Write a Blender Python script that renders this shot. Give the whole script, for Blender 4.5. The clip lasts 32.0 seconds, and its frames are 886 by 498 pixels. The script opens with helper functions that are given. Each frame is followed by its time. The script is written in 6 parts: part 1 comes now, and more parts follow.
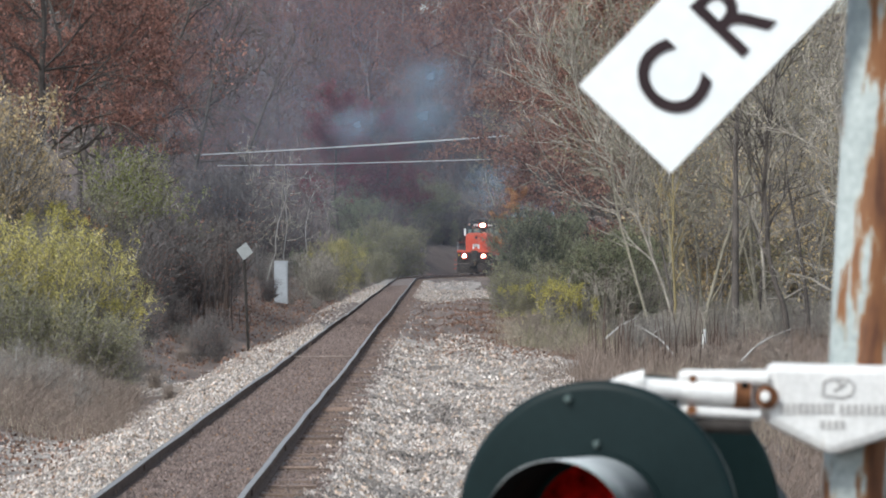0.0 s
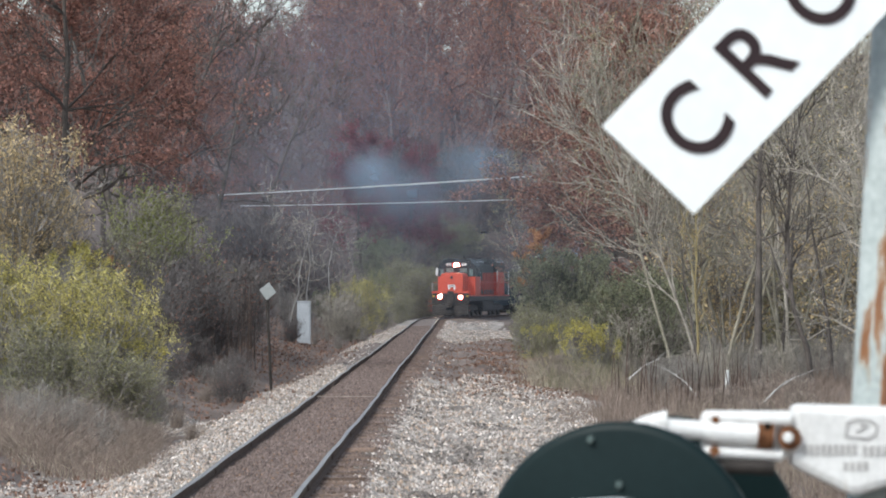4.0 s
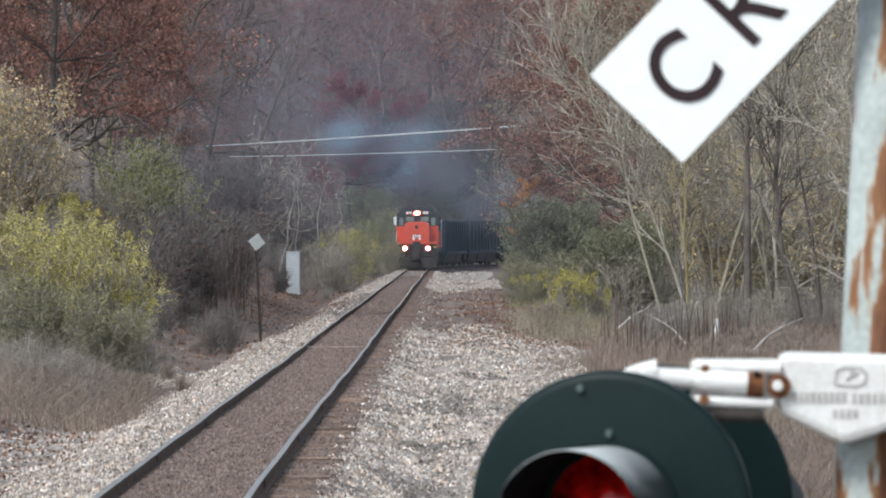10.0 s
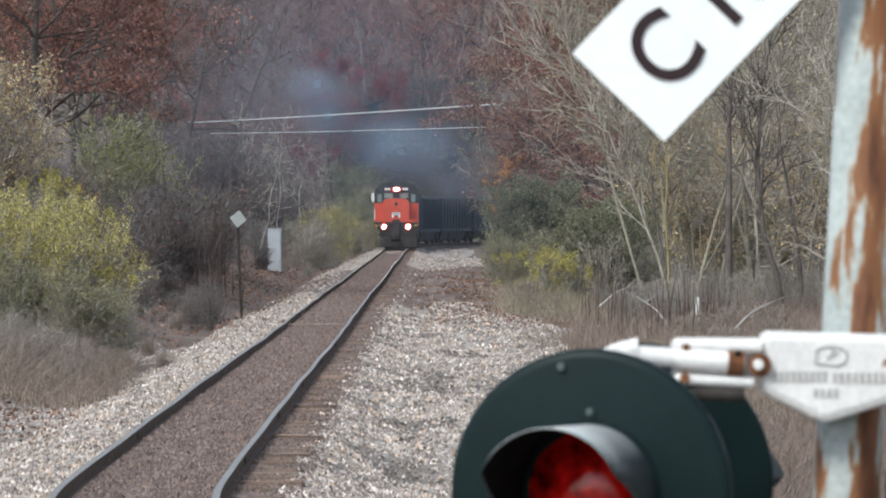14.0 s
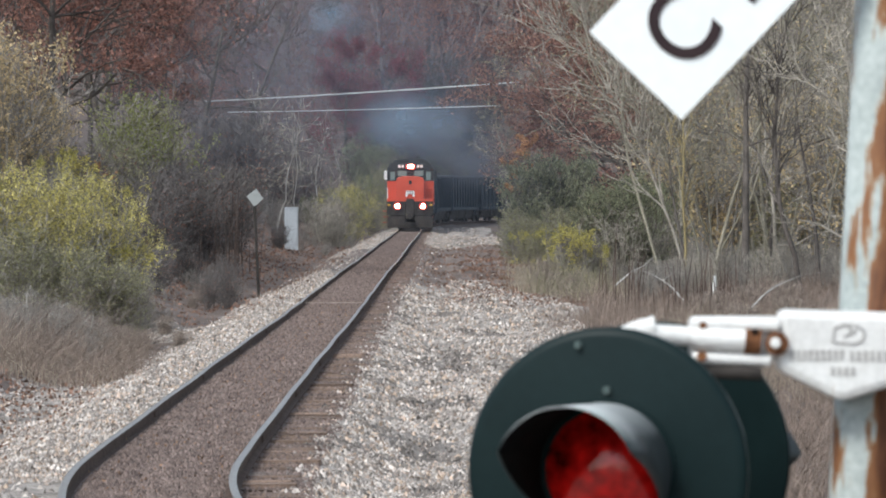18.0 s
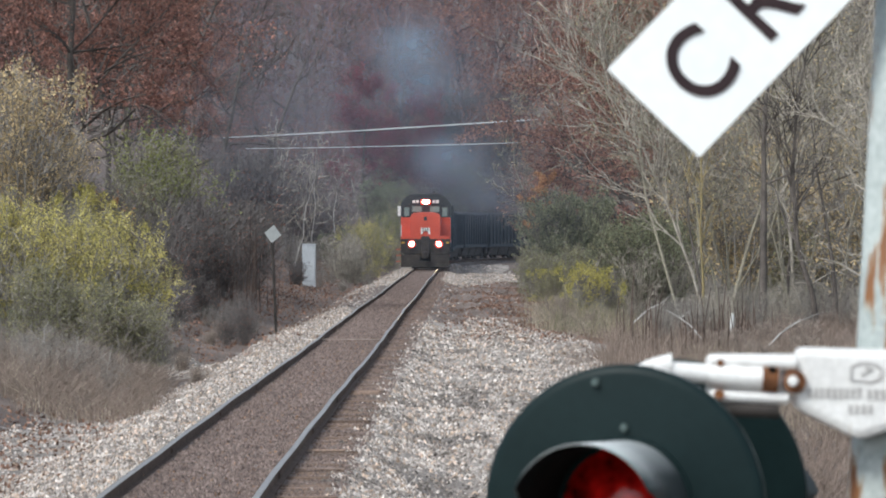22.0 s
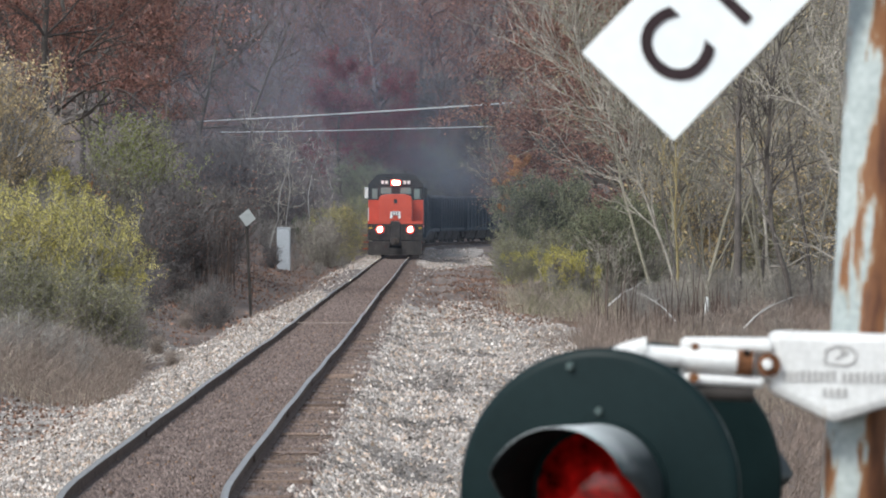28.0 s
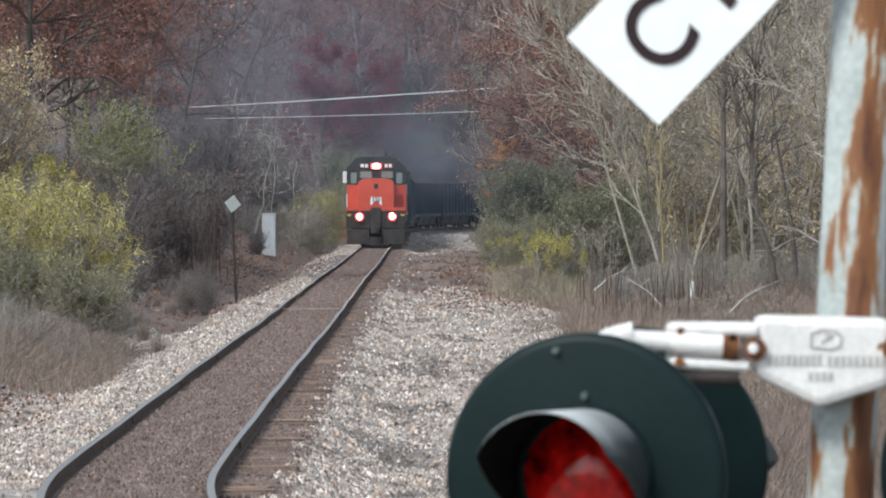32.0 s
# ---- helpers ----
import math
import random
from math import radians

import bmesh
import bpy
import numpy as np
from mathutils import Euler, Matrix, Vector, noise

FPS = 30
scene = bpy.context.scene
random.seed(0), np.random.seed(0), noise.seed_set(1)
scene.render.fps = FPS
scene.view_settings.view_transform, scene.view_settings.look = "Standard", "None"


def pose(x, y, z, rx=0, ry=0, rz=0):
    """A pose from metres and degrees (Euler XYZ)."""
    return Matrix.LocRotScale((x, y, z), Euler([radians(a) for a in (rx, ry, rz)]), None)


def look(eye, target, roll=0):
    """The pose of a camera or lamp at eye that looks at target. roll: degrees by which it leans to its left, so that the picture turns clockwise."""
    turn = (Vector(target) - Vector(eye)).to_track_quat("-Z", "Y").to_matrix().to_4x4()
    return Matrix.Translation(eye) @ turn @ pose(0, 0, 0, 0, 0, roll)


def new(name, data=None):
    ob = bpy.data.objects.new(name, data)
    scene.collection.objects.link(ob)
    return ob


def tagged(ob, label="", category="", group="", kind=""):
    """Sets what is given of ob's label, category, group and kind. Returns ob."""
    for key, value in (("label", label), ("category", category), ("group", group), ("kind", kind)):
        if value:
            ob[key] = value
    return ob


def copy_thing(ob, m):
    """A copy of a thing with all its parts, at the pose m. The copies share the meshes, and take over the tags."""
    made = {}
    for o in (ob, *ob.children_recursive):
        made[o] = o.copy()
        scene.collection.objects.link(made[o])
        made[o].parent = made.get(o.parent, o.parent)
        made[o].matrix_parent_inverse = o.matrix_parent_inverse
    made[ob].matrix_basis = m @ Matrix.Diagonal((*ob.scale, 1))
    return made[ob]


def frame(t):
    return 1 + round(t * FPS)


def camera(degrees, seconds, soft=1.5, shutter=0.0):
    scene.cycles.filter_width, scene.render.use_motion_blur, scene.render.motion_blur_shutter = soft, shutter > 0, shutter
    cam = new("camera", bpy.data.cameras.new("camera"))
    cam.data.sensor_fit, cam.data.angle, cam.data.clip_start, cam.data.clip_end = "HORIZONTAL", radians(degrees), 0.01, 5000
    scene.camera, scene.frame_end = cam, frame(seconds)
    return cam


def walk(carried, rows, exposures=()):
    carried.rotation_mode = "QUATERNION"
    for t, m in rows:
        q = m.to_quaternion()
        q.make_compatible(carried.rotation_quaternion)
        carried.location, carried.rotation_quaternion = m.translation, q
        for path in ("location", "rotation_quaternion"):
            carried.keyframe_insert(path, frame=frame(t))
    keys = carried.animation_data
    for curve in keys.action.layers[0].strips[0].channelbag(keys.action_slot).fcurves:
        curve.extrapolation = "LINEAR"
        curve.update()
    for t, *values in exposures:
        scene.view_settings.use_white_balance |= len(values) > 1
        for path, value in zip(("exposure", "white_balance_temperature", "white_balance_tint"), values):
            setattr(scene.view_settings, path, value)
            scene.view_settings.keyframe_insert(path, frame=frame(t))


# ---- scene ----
# The eye stands still on a raised stand beside a road crossing; only its aim sways.
EYE = 2.82          # eye height over the tie tops; the rail tops are at RAIL
RAIL = 0.17
FOCAL = 9000.0      # one radian of view in the units of the sway rows
cam = camera(2 * math.degrees(math.atan(784 / FOCAL)), 32.0, soft=1.95)
# a long lens set to the far track: what stands near it is slightly out of focus
cam.data.dof.use_dof, cam.data.dof.focus_distance, cam.data.dof.aperture_fstop = True, 165.0, 20.0

# seconds, sway to the left, sway upwards (both in FOCAL units), lean in degrees
SWAY = [
    (0, 0, 0, 0),
    (0.5, -7.6, -12.6, -0.035),
    (1, -17, -9.9, 0.14),
    (1.5, 15.4, -4.1, 0.124),
    (2, 18.3, 8.8, 0.462),
    (2.5, 21.7, 39.5, 0.474),
    (3, 24.5, 59.5, 0.45),
    (3.5, 45, 65.6, 0.234),
    (5.5, 17.9, 86.9, -0.159),
    (6, 26.4, 70, -0.206),
    (6.5, 24.5, 32.6, -0.269),
    (7, 21.4, -1.9, -0.125),
    (7.5, 37.8, -47.2, -0.214),
    (8, 35.9, -49.8, -0.23),
    (8.5, 27, -18, -0.171),
    (9, 28.1, 6.8, -0.129),
    (9.5, 36.8, 5.3, -0.215),
    (10, 21.3, -17.2, -0.189),
    (10.5, 6, -21.4, -0.01),
    (11, -1.2, -43, -0.028),
    (11.5, -2.9, -46.1, -0.019),
    (12, -16.3, -38.2, -0.163),
    (12.5, -14.5, -48.4, -0.143),
    (13, -5.8, -64.7, -0.034),
    (13.5, -6.7, -59.5, 0.029),
    (15.5, -20.6, -54.8, 0.048),
    (16, -9.2, -79.5, 0.021),
    (16.5, 3.2, -80.7, 0.068),
    (17, 20.1, -91.9, 0.139),
    (17.5, 34.2, -83.1, 0.138),
    (18, 18.3, -94.8, 0.005),
    (18.5, 10.2, -88.2, 0.08),
    (19, 20.8, -96.2, -0.013),
    (19.5, 28, -88.2, -0.078),
    (20, 29.3, -54.9, 0.072),
    (20.5, 51.4, -39.3, 0.159),
    (21, 53.4, -33.1, 0.064),
    (21.5, 61.3, -35.2, 0.096),
    (22, 49.6, -29.5, 0.167),
    (22.5, 36, -43.8, -0.173),
    (23, -2.9, -57.8, -0.001),
    (23.5, -38.5, -48.9, 0.034),
    (24, -33.6, -66, -0.017),
    (24.5, -1.3, -67.5, 0.102),
    (25, -9.2, -59.3, 0.081),
    (25.5, -28.7, -66.9, 0.085),
    (27.5, -8.5, -48.1, 0.23),
    (28, 4.6, -58.5, 0.148),
    (28.5, 24.4, -55.6, 0.128),
    (29, 14.7, -71.2, 0.249),
    (29.5, 4.4, -75.8, 0.094),
    (30, -24.8, -72.9, 0.074),
    (30.5, -30.7, -58.2, -0.042),
    (31, -35.3, -60.1, -0.086),
    (31.5, -29.1, -76.9, -0.08),
    (32, -21.3, -84.3, -0.07),
]


def aim(side, up, lean):
    yaw = math.degrees(math.atan(side / FOCAL))
    pitch = math.degrees(math.atan((up - 16.0) / FOCAL))
    return pose(0, 0, EYE, 90 + pitch, 0, yaw) @ pose(0, 0, 0, 0, 0, lean)


walk(cam, [(t, aim(a, b, c)) for t, a, b, c in SWAY], [(0.0, 0.5, 6150.0, 5.0), (32.0, 0.5, 6150.0, 5.0)])

# ---- light: a bright, thinly overcast autumn day ----
SUN_UP, SUN_TURN = 46.0, 218.0
world = bpy.data.worlds.new("sky")
scene.world = world
world.use_nodes = True
wn = world.node_tree.nodes
sky = wn.new("ShaderNodeTexSky")
sky.sky_type, sky.sun_disc = "NISHITA", False
sky.sun_elevation, sky.sun_rotation = radians(SUN_UP), radians(SUN_TURN)
sky.air_density, sky.dust_density, sky.ozone_density = 1.0, 1.5, 1.0
wn["Background"].inputs["Strength"].default_value = 0.145
veil = wn.new("ShaderNodeHueSaturation")        # thin cloud takes most of the blue out of the sky
veil.inputs["Saturation"].default_value = 0.45
world.node_tree.links.new(sky.outputs[0], veil.inputs["Color"])
world.node_tree.links.new(veil.outputs[0], wn["Background"].inputs["Color"])
sun = new("sun", bpy.data.lights.new("sun", "SUN"))
sun.data.energy, sun.data.angle, sun.data.color = 1.75, radians(14), (1.0, 0.96, 0.9)
a = radians(SUN_TURN)
sun.matrix_world = look((0, 0, 0), (-math.sin(a) * math.cos(radians(SUN_UP)), -math.cos(a) * math.cos(radians(SUN_UP)), -math.sin(radians(SUN_UP))))
sun.location = (0, 0, 60)

# ---- materials ----
def paint(name, low, high, scale=4.0, rough=0.8, bump=0.25, fine=None, metal=0.0, vary=0.0, island=False, through_light=0.0, detail=6.0, spec=0.3, mid=None):
    """A surface whose colour wanders between low and high at two scales, with fine relief; vary: brightness from piece to piece."""
    m = bpy.data.materials.new(name)
    m.use_nodes = True
    nt = m.node_tree
    b = nt.nodes["Principled BSDF"]
    co = nt.nodes.new("ShaderNodeTexCoord")
    big, small = nt.nodes.new("ShaderNodeTexNoise"), nt.nodes.new("ShaderNodeTexNoise")
    big.inputs["Scale"].default_value, small.inputs["Scale"].default_value = scale, fine or scale * 9
    big.inputs["Detail"].default_value, small.inputs["Detail"].default_value = detail, 4.0
    for n in (big, small):
        nt.links.new(co.outputs["Object"], n.inputs["Vector"])
    mix = nt.nodes.new("ShaderNodeMath")
    mix.operation = "MULTIPLY_ADD"
    mix.inputs[1].default_value = 0.45
    nt.links.new(small.outputs[0], mix.inputs[0])
    half = nt.nodes.new("ShaderNodeMath")
    half.operation = "MULTIPLY"
    half.inputs[1].default_value = 0.55
    nt.links.new(big.outputs[0], half.inputs[0])
    nt.links.new(half.outputs[0], mix.inputs[2])
    ramp = nt.nodes.new("ShaderNodeValToRGB")
    e = ramp.color_ramp.elements
    e[0].position, e[0].color, e[1].position, e[1].color = 0.36, (*low, 1), 0.64, (*high, 1)
    if mid:
        k = e.new(0.5)
        k.color = (*mid, 1)
    nt.links.new(mix.outputs[0], ramp.inputs[0])
    colour = ramp.outputs[0]
    if vary:
        src = nt.nodes.new("ShaderNodeNewGeometry").outputs["Random Per Island"] if island else nt.nodes.new("ShaderNodeObjectInfo").outputs["Random"]
        rng = nt.nodes.new("ShaderNodeMapRange")
        rng.inputs["To Min"].default_value, rng.inputs["To Max"].default_value = 1 - vary, 1 + vary
        nt.links.new(src, rng.inputs["Value"])
        hsv = nt.nodes.new("ShaderNodeHueSaturation")
        nt.links.new(rng.outputs[0], hsv.inputs["Value"])
        nt.links.new(colour, hsv.inputs["Color"])
        colour = hsv.outputs[0]
    nt.links.new(colour, b.inputs["Base Color"])
    b.inputs["Roughness"].default_value, b.inputs["Metallic"].default_value = rough, metal
    b.inputs["Specular IOR Level"].default_value = spec
    if through_light:
        b.inputs["Subsurface Weight"].default_value = 0.0
        tr = nt.nodes.new("ShaderNodeBsdfTranslucent")
        nt.links.new(colour, tr.inputs["Color"])
        ms = nt.nodes.new("ShaderNodeMixShader")
        ms.inputs[0].default_value = through_light
        nt.links.new(b.outputs[0], ms.inputs[1])
        nt.links.new(tr.outputs[0], ms.inputs[2])
        nt.links.new(ms.outputs[0], nt.nodes["Material Output"].inputs["Surface"])
    if bump:
        bp = nt.nodes.new("ShaderNodeBump")
        bp.inputs["Strength"].default_value, bp.inputs["Distance"].default_value = bump, 0.02
        nt.links.new(small.outputs[0], bp.inputs["Height"])
        nt.links.new(bp.outputs[0], b.inputs["Normal"])
    return m


def glowing(name, colour, strength):
    m = bpy.data.materials.new(name)
    m.use_nodes = True
    b = m.node_tree.nodes["Principled BSDF"]
    b.inputs["Base Color"].default_value = (*colour, 1)
    b.inputs["Emission Color"].default_value, b.inputs["Emission Strength"].default_value = (*colour, 1), strength
    return m


def glass(name, colour, rough=0.05):
    m = bpy.data.materials.new(name)
    m.use_nodes = True
    b = m.node_tree.nodes["Principled BSDF"]
    b.inputs["Base Color"].default_value = (*colour, 1)
    b.inputs["Roughness"].default_value, b.inputs["Specular IOR Level"].default_value = rough, 0.8
    b.inputs["Coat Weight"].default_value = 0.5
    return m


LITTER = paint("leaf_litter", (0.078, 0.059, 0.052), (0.18, 0.138, 0.118), 0.5, fine=14, bump=0.8)
GRAVEL = paint("grey_gravel", (0.13, 0.112, 0.1), (0.47, 0.42, 0.38), 1.3, fine=16, bump=1.0)
# ground of the dark bands: hump shade and soil put into the colour
BAND_GROUND = paint("shade_and_soil_in_gravel", (0.115, 0.1, 0.091), (0.3, 0.265, 0.24), 1.6, fine=18, bump=0.9)
FOULED = paint("fouled_ballast", (0.115, 0.088, 0.076), (0.25, 0.2, 0.175), 2.0, fine=18, bump=0.9)
STONE = paint("ballast_stone", (0.17, 0.147, 0.134), (0.65, 0.59, 0.55), 3.0, fine=30, vary=0.5, island=True)
def mottled(m, shades):
    """Gives each stone one of the shades at random."""
    nt = m.node_tree
    b = nt.nodes["Principled BSDF"]
    old = b.inputs["Base Color"].links[0].from_socket
    geo, ramp, mix = nt.nodes.new("ShaderNodeNewGeometry"), nt.nodes.new("ShaderNodeValToRGB"), nt.nodes.new("ShaderNodeMixRGB")
    wide = nt.nodes.new("ShaderNodeMath")
    wide.operation, wide.inputs[1].default_value = "MULTIPLY", 37.7
    part_of = nt.nodes.new("ShaderNodeMath")
    part_of.operation = "FRACT"
    nt.links.new(geo.outputs["Random Per Island"], wide.inputs[0])
    nt.links.new(wide.outputs[0], part_of.inputs[0])
    nt.links.new(part_of.outputs[0], ramp.inputs[0])
    ramp.color_ramp.interpolation = "CONSTANT"
    e = ramp.color_ramp.elements
    e[0].color, e[1].position, e[1].color = (*shades[0], 1), 1 / len(shades), (*shades[1], 1)
    for k, c in enumerate(shades[2:]):
        e.new((k + 2) / len(shades)).color = (*c, 1)
    mix.blend_type, mix.inputs[0].default_value = "MULTIPLY", 1.0
    nt.links.new(old, mix.inputs[1])
    nt.links.new(ramp.outputs[0], mix.inputs[2])
    nt.links.new(mix.outputs[0], b.inputs["Base Color"])


mottled(STONE, [(1.0, 0.98, 0.95), (0.68, 0.65, 0.62), (1.1, 1.09, 1.08), (0.95, 0.8, 0.66), (0.55, 0.52, 0.5), (1.0, 0.98, 0.96), (1.02, 0.88, 0.78), (0.78, 0.77, 0.77), (1.2, 1.19, 1.17)])
STONE_BROWN = paint("brown_ballast_stone", (0.11, 0.08, 0.071), (0.25, 0.19, 0.168), 3.0, fine=30, vary=0.38, island=True)
TIE = paint("weathered_tie_wood", (0.095, 0.064, 0.05), (0.25, 0.176, 0.136), 3.0, fine=40, vary=0.35)
RUST_RAIL = paint("rusty_rail_steel", (0.07, 0.048, 0.04), (0.14, 0.1, 0.083), 6.0, rough=0.85, spec=0.1)
RAIL_HEAD = paint("worn_rail_head", (0.16, 0.145, 0.136), (0.29, 0.265, 0.25), 8.0, rough=0.38, metal=0.35, bump=0.0)
RAIL_HEAD.node_tree.nodes["Principled BSDF"].inputs["Coat Weight"].default_value = 0.16      # the band polished by wheels
RAIL_HEAD.node_tree.nodes["Principled BSDF"].inputs["Coat Roughness"].default_value = 0.095
BARK_GREY = paint("pale_grey_bark", (0.2, 0.175, 0.145), (0.43, 0.385, 0.33), 2.0, vary=0.4, island=True)
BARK_DARK = paint("dark_bark", (0.058, 0.05, 0.045), (0.145, 0.123, 0.11), 2.0, vary=0.3, island=True)
BARK_OCHRE = paint("ochre_lichen_bark", (0.2, 0.16, 0.08), (0.38, 0.3, 0.15), 3.0)
BARK_WHITE = paint("whitish_bark", (0.28, 0.26, 0.245), (0.46, 0.44, 0.41), 2.0)
TWIG_BROWN = paint("grey_brown_twigs", (0.163, 0.147, 0.132), (0.335, 0.303, 0.272), 1.0, vary=0.35, island=True)
LEAF_RED = paint("rust_red_leaves", (0.16, 0.088, 0.077), (0.375, 0.187, 0.143), 0.5, vary=0.6, island=True, through_light=0.3, bump=0)
LEAF_WINE = paint("wine_red_leaves", (0.13, 0.05, 0.06), (0.28, 0.092, 0.105), 0.5, vary=0.5, island=True, through_light=0.3, bump=0)
LEAF_BROWN = paint("brown_oak_leaves", (0.175, 0.1, 0.083), (0.38, 0.2, 0.15), 0.35, vary=0.6, island=True, through_light=0.3, bump=0)
LEAF_YELLOW = paint("yellow_green_leaves", (0.4, 0.36, 0.12), (0.74, 0.63, 0.2), 0.8, vary=0.45, island=True, through_light=0.45, bump=0)
LEAF_OLIVE = paint("olive_leaves", (0.18, 0.175, 0.1), (0.37, 0.345, 0.2), 0.8, vary=0.5, island=True, through_light=0.3, bump=0)
LEAF_GREEN = paint("dark_green_leaves", (0.16, 0.172, 0.115), (0.31, 0.315, 0.2), 0.8, vary=0.35, island=True, through_light=0.3, bump=0)
LEAF_ORANGE = paint("orange_leaves", (0.36, 0.18, 0.09), (0.58, 0.32, 0.16), 0.8, vary=0.5, island=True, through_light=0.3, bump=0)
LEAF_TAN = paint("tan_leaves", (0.38, 0.295, 0.17), (0.66, 0.51, 0.295), 0.8, vary=0.5, island=True, through_light=0.3, bump=0)
FAR_LEAF = paint("far_rusty_leaves", (0.18, 0.105, 0.095), (0.4, 0.2, 0.145), 0.045, vary=0.45, island=True, through_light=0.25, bump=0)
FAR_TWIG = paint("far_grey_brown_twigs", (0.14, 0.114, 0.113), (0.25, 0.205, 0.2), 0.1, vary=0.3, island=True, bump=0)
DRY_GRASS = paint("dry_grass", (0.26, 0.21, 0.155), (0.52, 0.45, 0.36), 0.7, vary=0.4, island=True, bump=0, through_light=0.25)
DRY_WEED = paint("brown_weed_stalks", (0.14, 0.107, 0.088), (0.3, 0.23, 0.19), 0.7, vary=0.4, island=True, bump=0)
DARK_TWIG = paint("dusky_twigs", (0.092, 0.081, 0.078), (0.187, 0.166, 0.159), 1.0, vary=0.35, island=True)
GREY_BRUSH = paint("bleached_dry_brush", (0.2, 0.16, 0.135), (0.38, 0.315, 0.27), 1.0, vary=0.4, island=True, bump=0)
LEAF_FALLEN = paint("fallen_oak_leaves", (0.12, 0.07, 0.053), (0.3, 0.175, 0.125), 0.6, vary=0.5, island=True, bump=0)
# stones of the dark bands carry hump shade and dirt in their colour
STONE_BANDED = paint("shade_and_dirt_stone", (0.1, 0.085, 0.077), (0.25, 0.218, 0.198), 3.0, fine=30, vary=0.55, island=True)
STALK = paint("dark_red_brown_stalks", (0.05, 0.034, 0.028), (0.12, 0.085, 0.07), 0.7, vary=0.4, island=True, bump=0)
THICKET = paint("olive_grey_bark", (0.165, 0.15, 0.115), (0.34, 0.305, 0.235), 1.4, vary=0.35, island=True)
LEAF_RUSTY = paint("rusty_fallen_leaves", (0.14, 0.08, 0.05), (0.3, 0.18, 0.11), 0.6, vary=0.5, island=True, bump=0)
LEAF_LIME = paint("yellow_green_small_leaves", (0.16, 0.175, 0.065), (0.34, 0.345, 0.125), 0.8, vary=0.5, island=True, through_light=0.35, bump=0)
LEAF_STRAW = paint("dull_yellow_leaves", (0.36, 0.33, 0.125), (0.71, 0.615, 0.23), 0.8, vary=0.5, island=True, through_light=0.42, bump=0)

# ---- mesh tools ----
def mesh_of(name, verts, faces, mats, index=None, smooth=False):
    """A mesh from arrays: verts n x 3, faces m x k (all of k corners)."""
    verts, faces = np.asarray(verts, dtype=np.float32), np.asarray(faces, dtype=np.int32)
    me = bpy.data.meshes.new(name)
    m, k = faces.shape
    me.vertices.add(len(verts))
    me.vertices.foreach_set("co", verts.ravel())
    me.loops.add(m * k)
    me.loops.foreach_set("vertex_index", faces.ravel())
    me.polygons.add(m)
    me.polygons.foreach_set("loop_start", np.arange(0, m * k, k, dtype=np.int32))
    for mt in (mats if isinstance(mats, (list, tuple)) else [mats]):
        me.materials.append(mt)
    if index is not None:
        me.polygons.foreach_set("material_index", np.asarray(index, dtype=np.int32))
    me.polygons.foreach_set("use_smooth", np.full(m, smooth))
    me.update(calc_edges=True)
    return me


def tubes(segs, sides=4):
    """Tapered prisms along segments (p0, p1, r0, r1)."""
    s = np.asarray(segs, dtype=np.float64)
    p0, p1, r0, r1 = s[:, 0:3], s[:, 3:6], s[:, 6], s[:, 7]
    d = p1 - p0
    d /= np.maximum(np.linalg.norm(d, axis=1, keepdims=True), 1e-6)
    ref = np.where(np.abs(d[:, 2:3]) > 0.9, np.array([[1.0, 0, 0]]), np.array([[0, 0, 1.0]]))
    u = np.cross(d, ref)
    u /= np.linalg.norm(u, axis=1, keepdims=True)
    v = np.cross(d, u)
    ang = np.arange(sides) * 2 * np.pi / sides
    ring = np.cos(ang)[None, :, None] * u[:, None, :] + np.sin(ang)[None, :, None] * v[:, None, :]
    a = p0[:, None, :] + ring * r0[:, None, None]
    b = p1[:, None, :] + ring * r1[:, None, None]
    verts = np.concatenate([a, b], axis=1).reshape(-1, 3)
    base = (np.arange(len(s)) * 2 * sides)[:, None]
    i = np.arange(sides)
    j = (i + 1) % sides
    quads = np.stack([base + i, base + j, base + j + sides, base + i + sides], axis=2).reshape(-1, 4)
    return verts, quads


def tube_line(points, radii, sides):
    """One unbroken tapered tube along a line of points."""
    p, r = np.asarray(points, float), np.asarray(radii, float)
    ang = np.arange(sides) * 2 * np.pi / sides
    ring = np.stack([np.cos(ang), np.sin(ang), 0 * ang], axis=1)
    v = (p[:, None, :] + ring[None] * r[:, None, None]).reshape(-1, 3)
    b = (np.arange(len(p) - 1) * sides)[:, None]
    i, j = np.arange(sides)[None, :], ((np.arange(sides) + 1) % sides)[None, :]
    return v, np.stack([b + i, b + j, b + j + sides, b + i + sides], axis=2).reshape(-1, 4)


def leaf_quads(rng, centres, size, droop=0.3, slim=0.55):
    """Small folded leaves: two quads each, bent along the midrib."""
    n = len(centres)
    d = rng.normal(size=(n, 3))
    d[:, 2] -= droop
    d /= np.linalg.norm(d, axis=1, keepdims=True)
    w = np.cross(d, rng.normal(size=(n, 3)))
    w /= np.linalg.norm(w, axis=1, keepdims=True)
    up = np.cross(w, d)
    L = size * rng.uniform(0.6, 1.4, (n, 1))
    W = L * slim
    c = np.asarray(centres)
    v = np.stack([c - d * L * 0.5, c + w * W * 0.5 + up * W * 0.25, c + d * L * 0.5, c - w * W * 0.5 + up * W * 0.25], axis=1).reshape(-1, 3)
    b = (np.arange(n) * 4)[:, None]
    f = np.concatenate([b + np.array([[0, 1, 2]]), b + np.array([[0, 2, 3]])], axis=1).reshape(-1, 3)
    return v, f


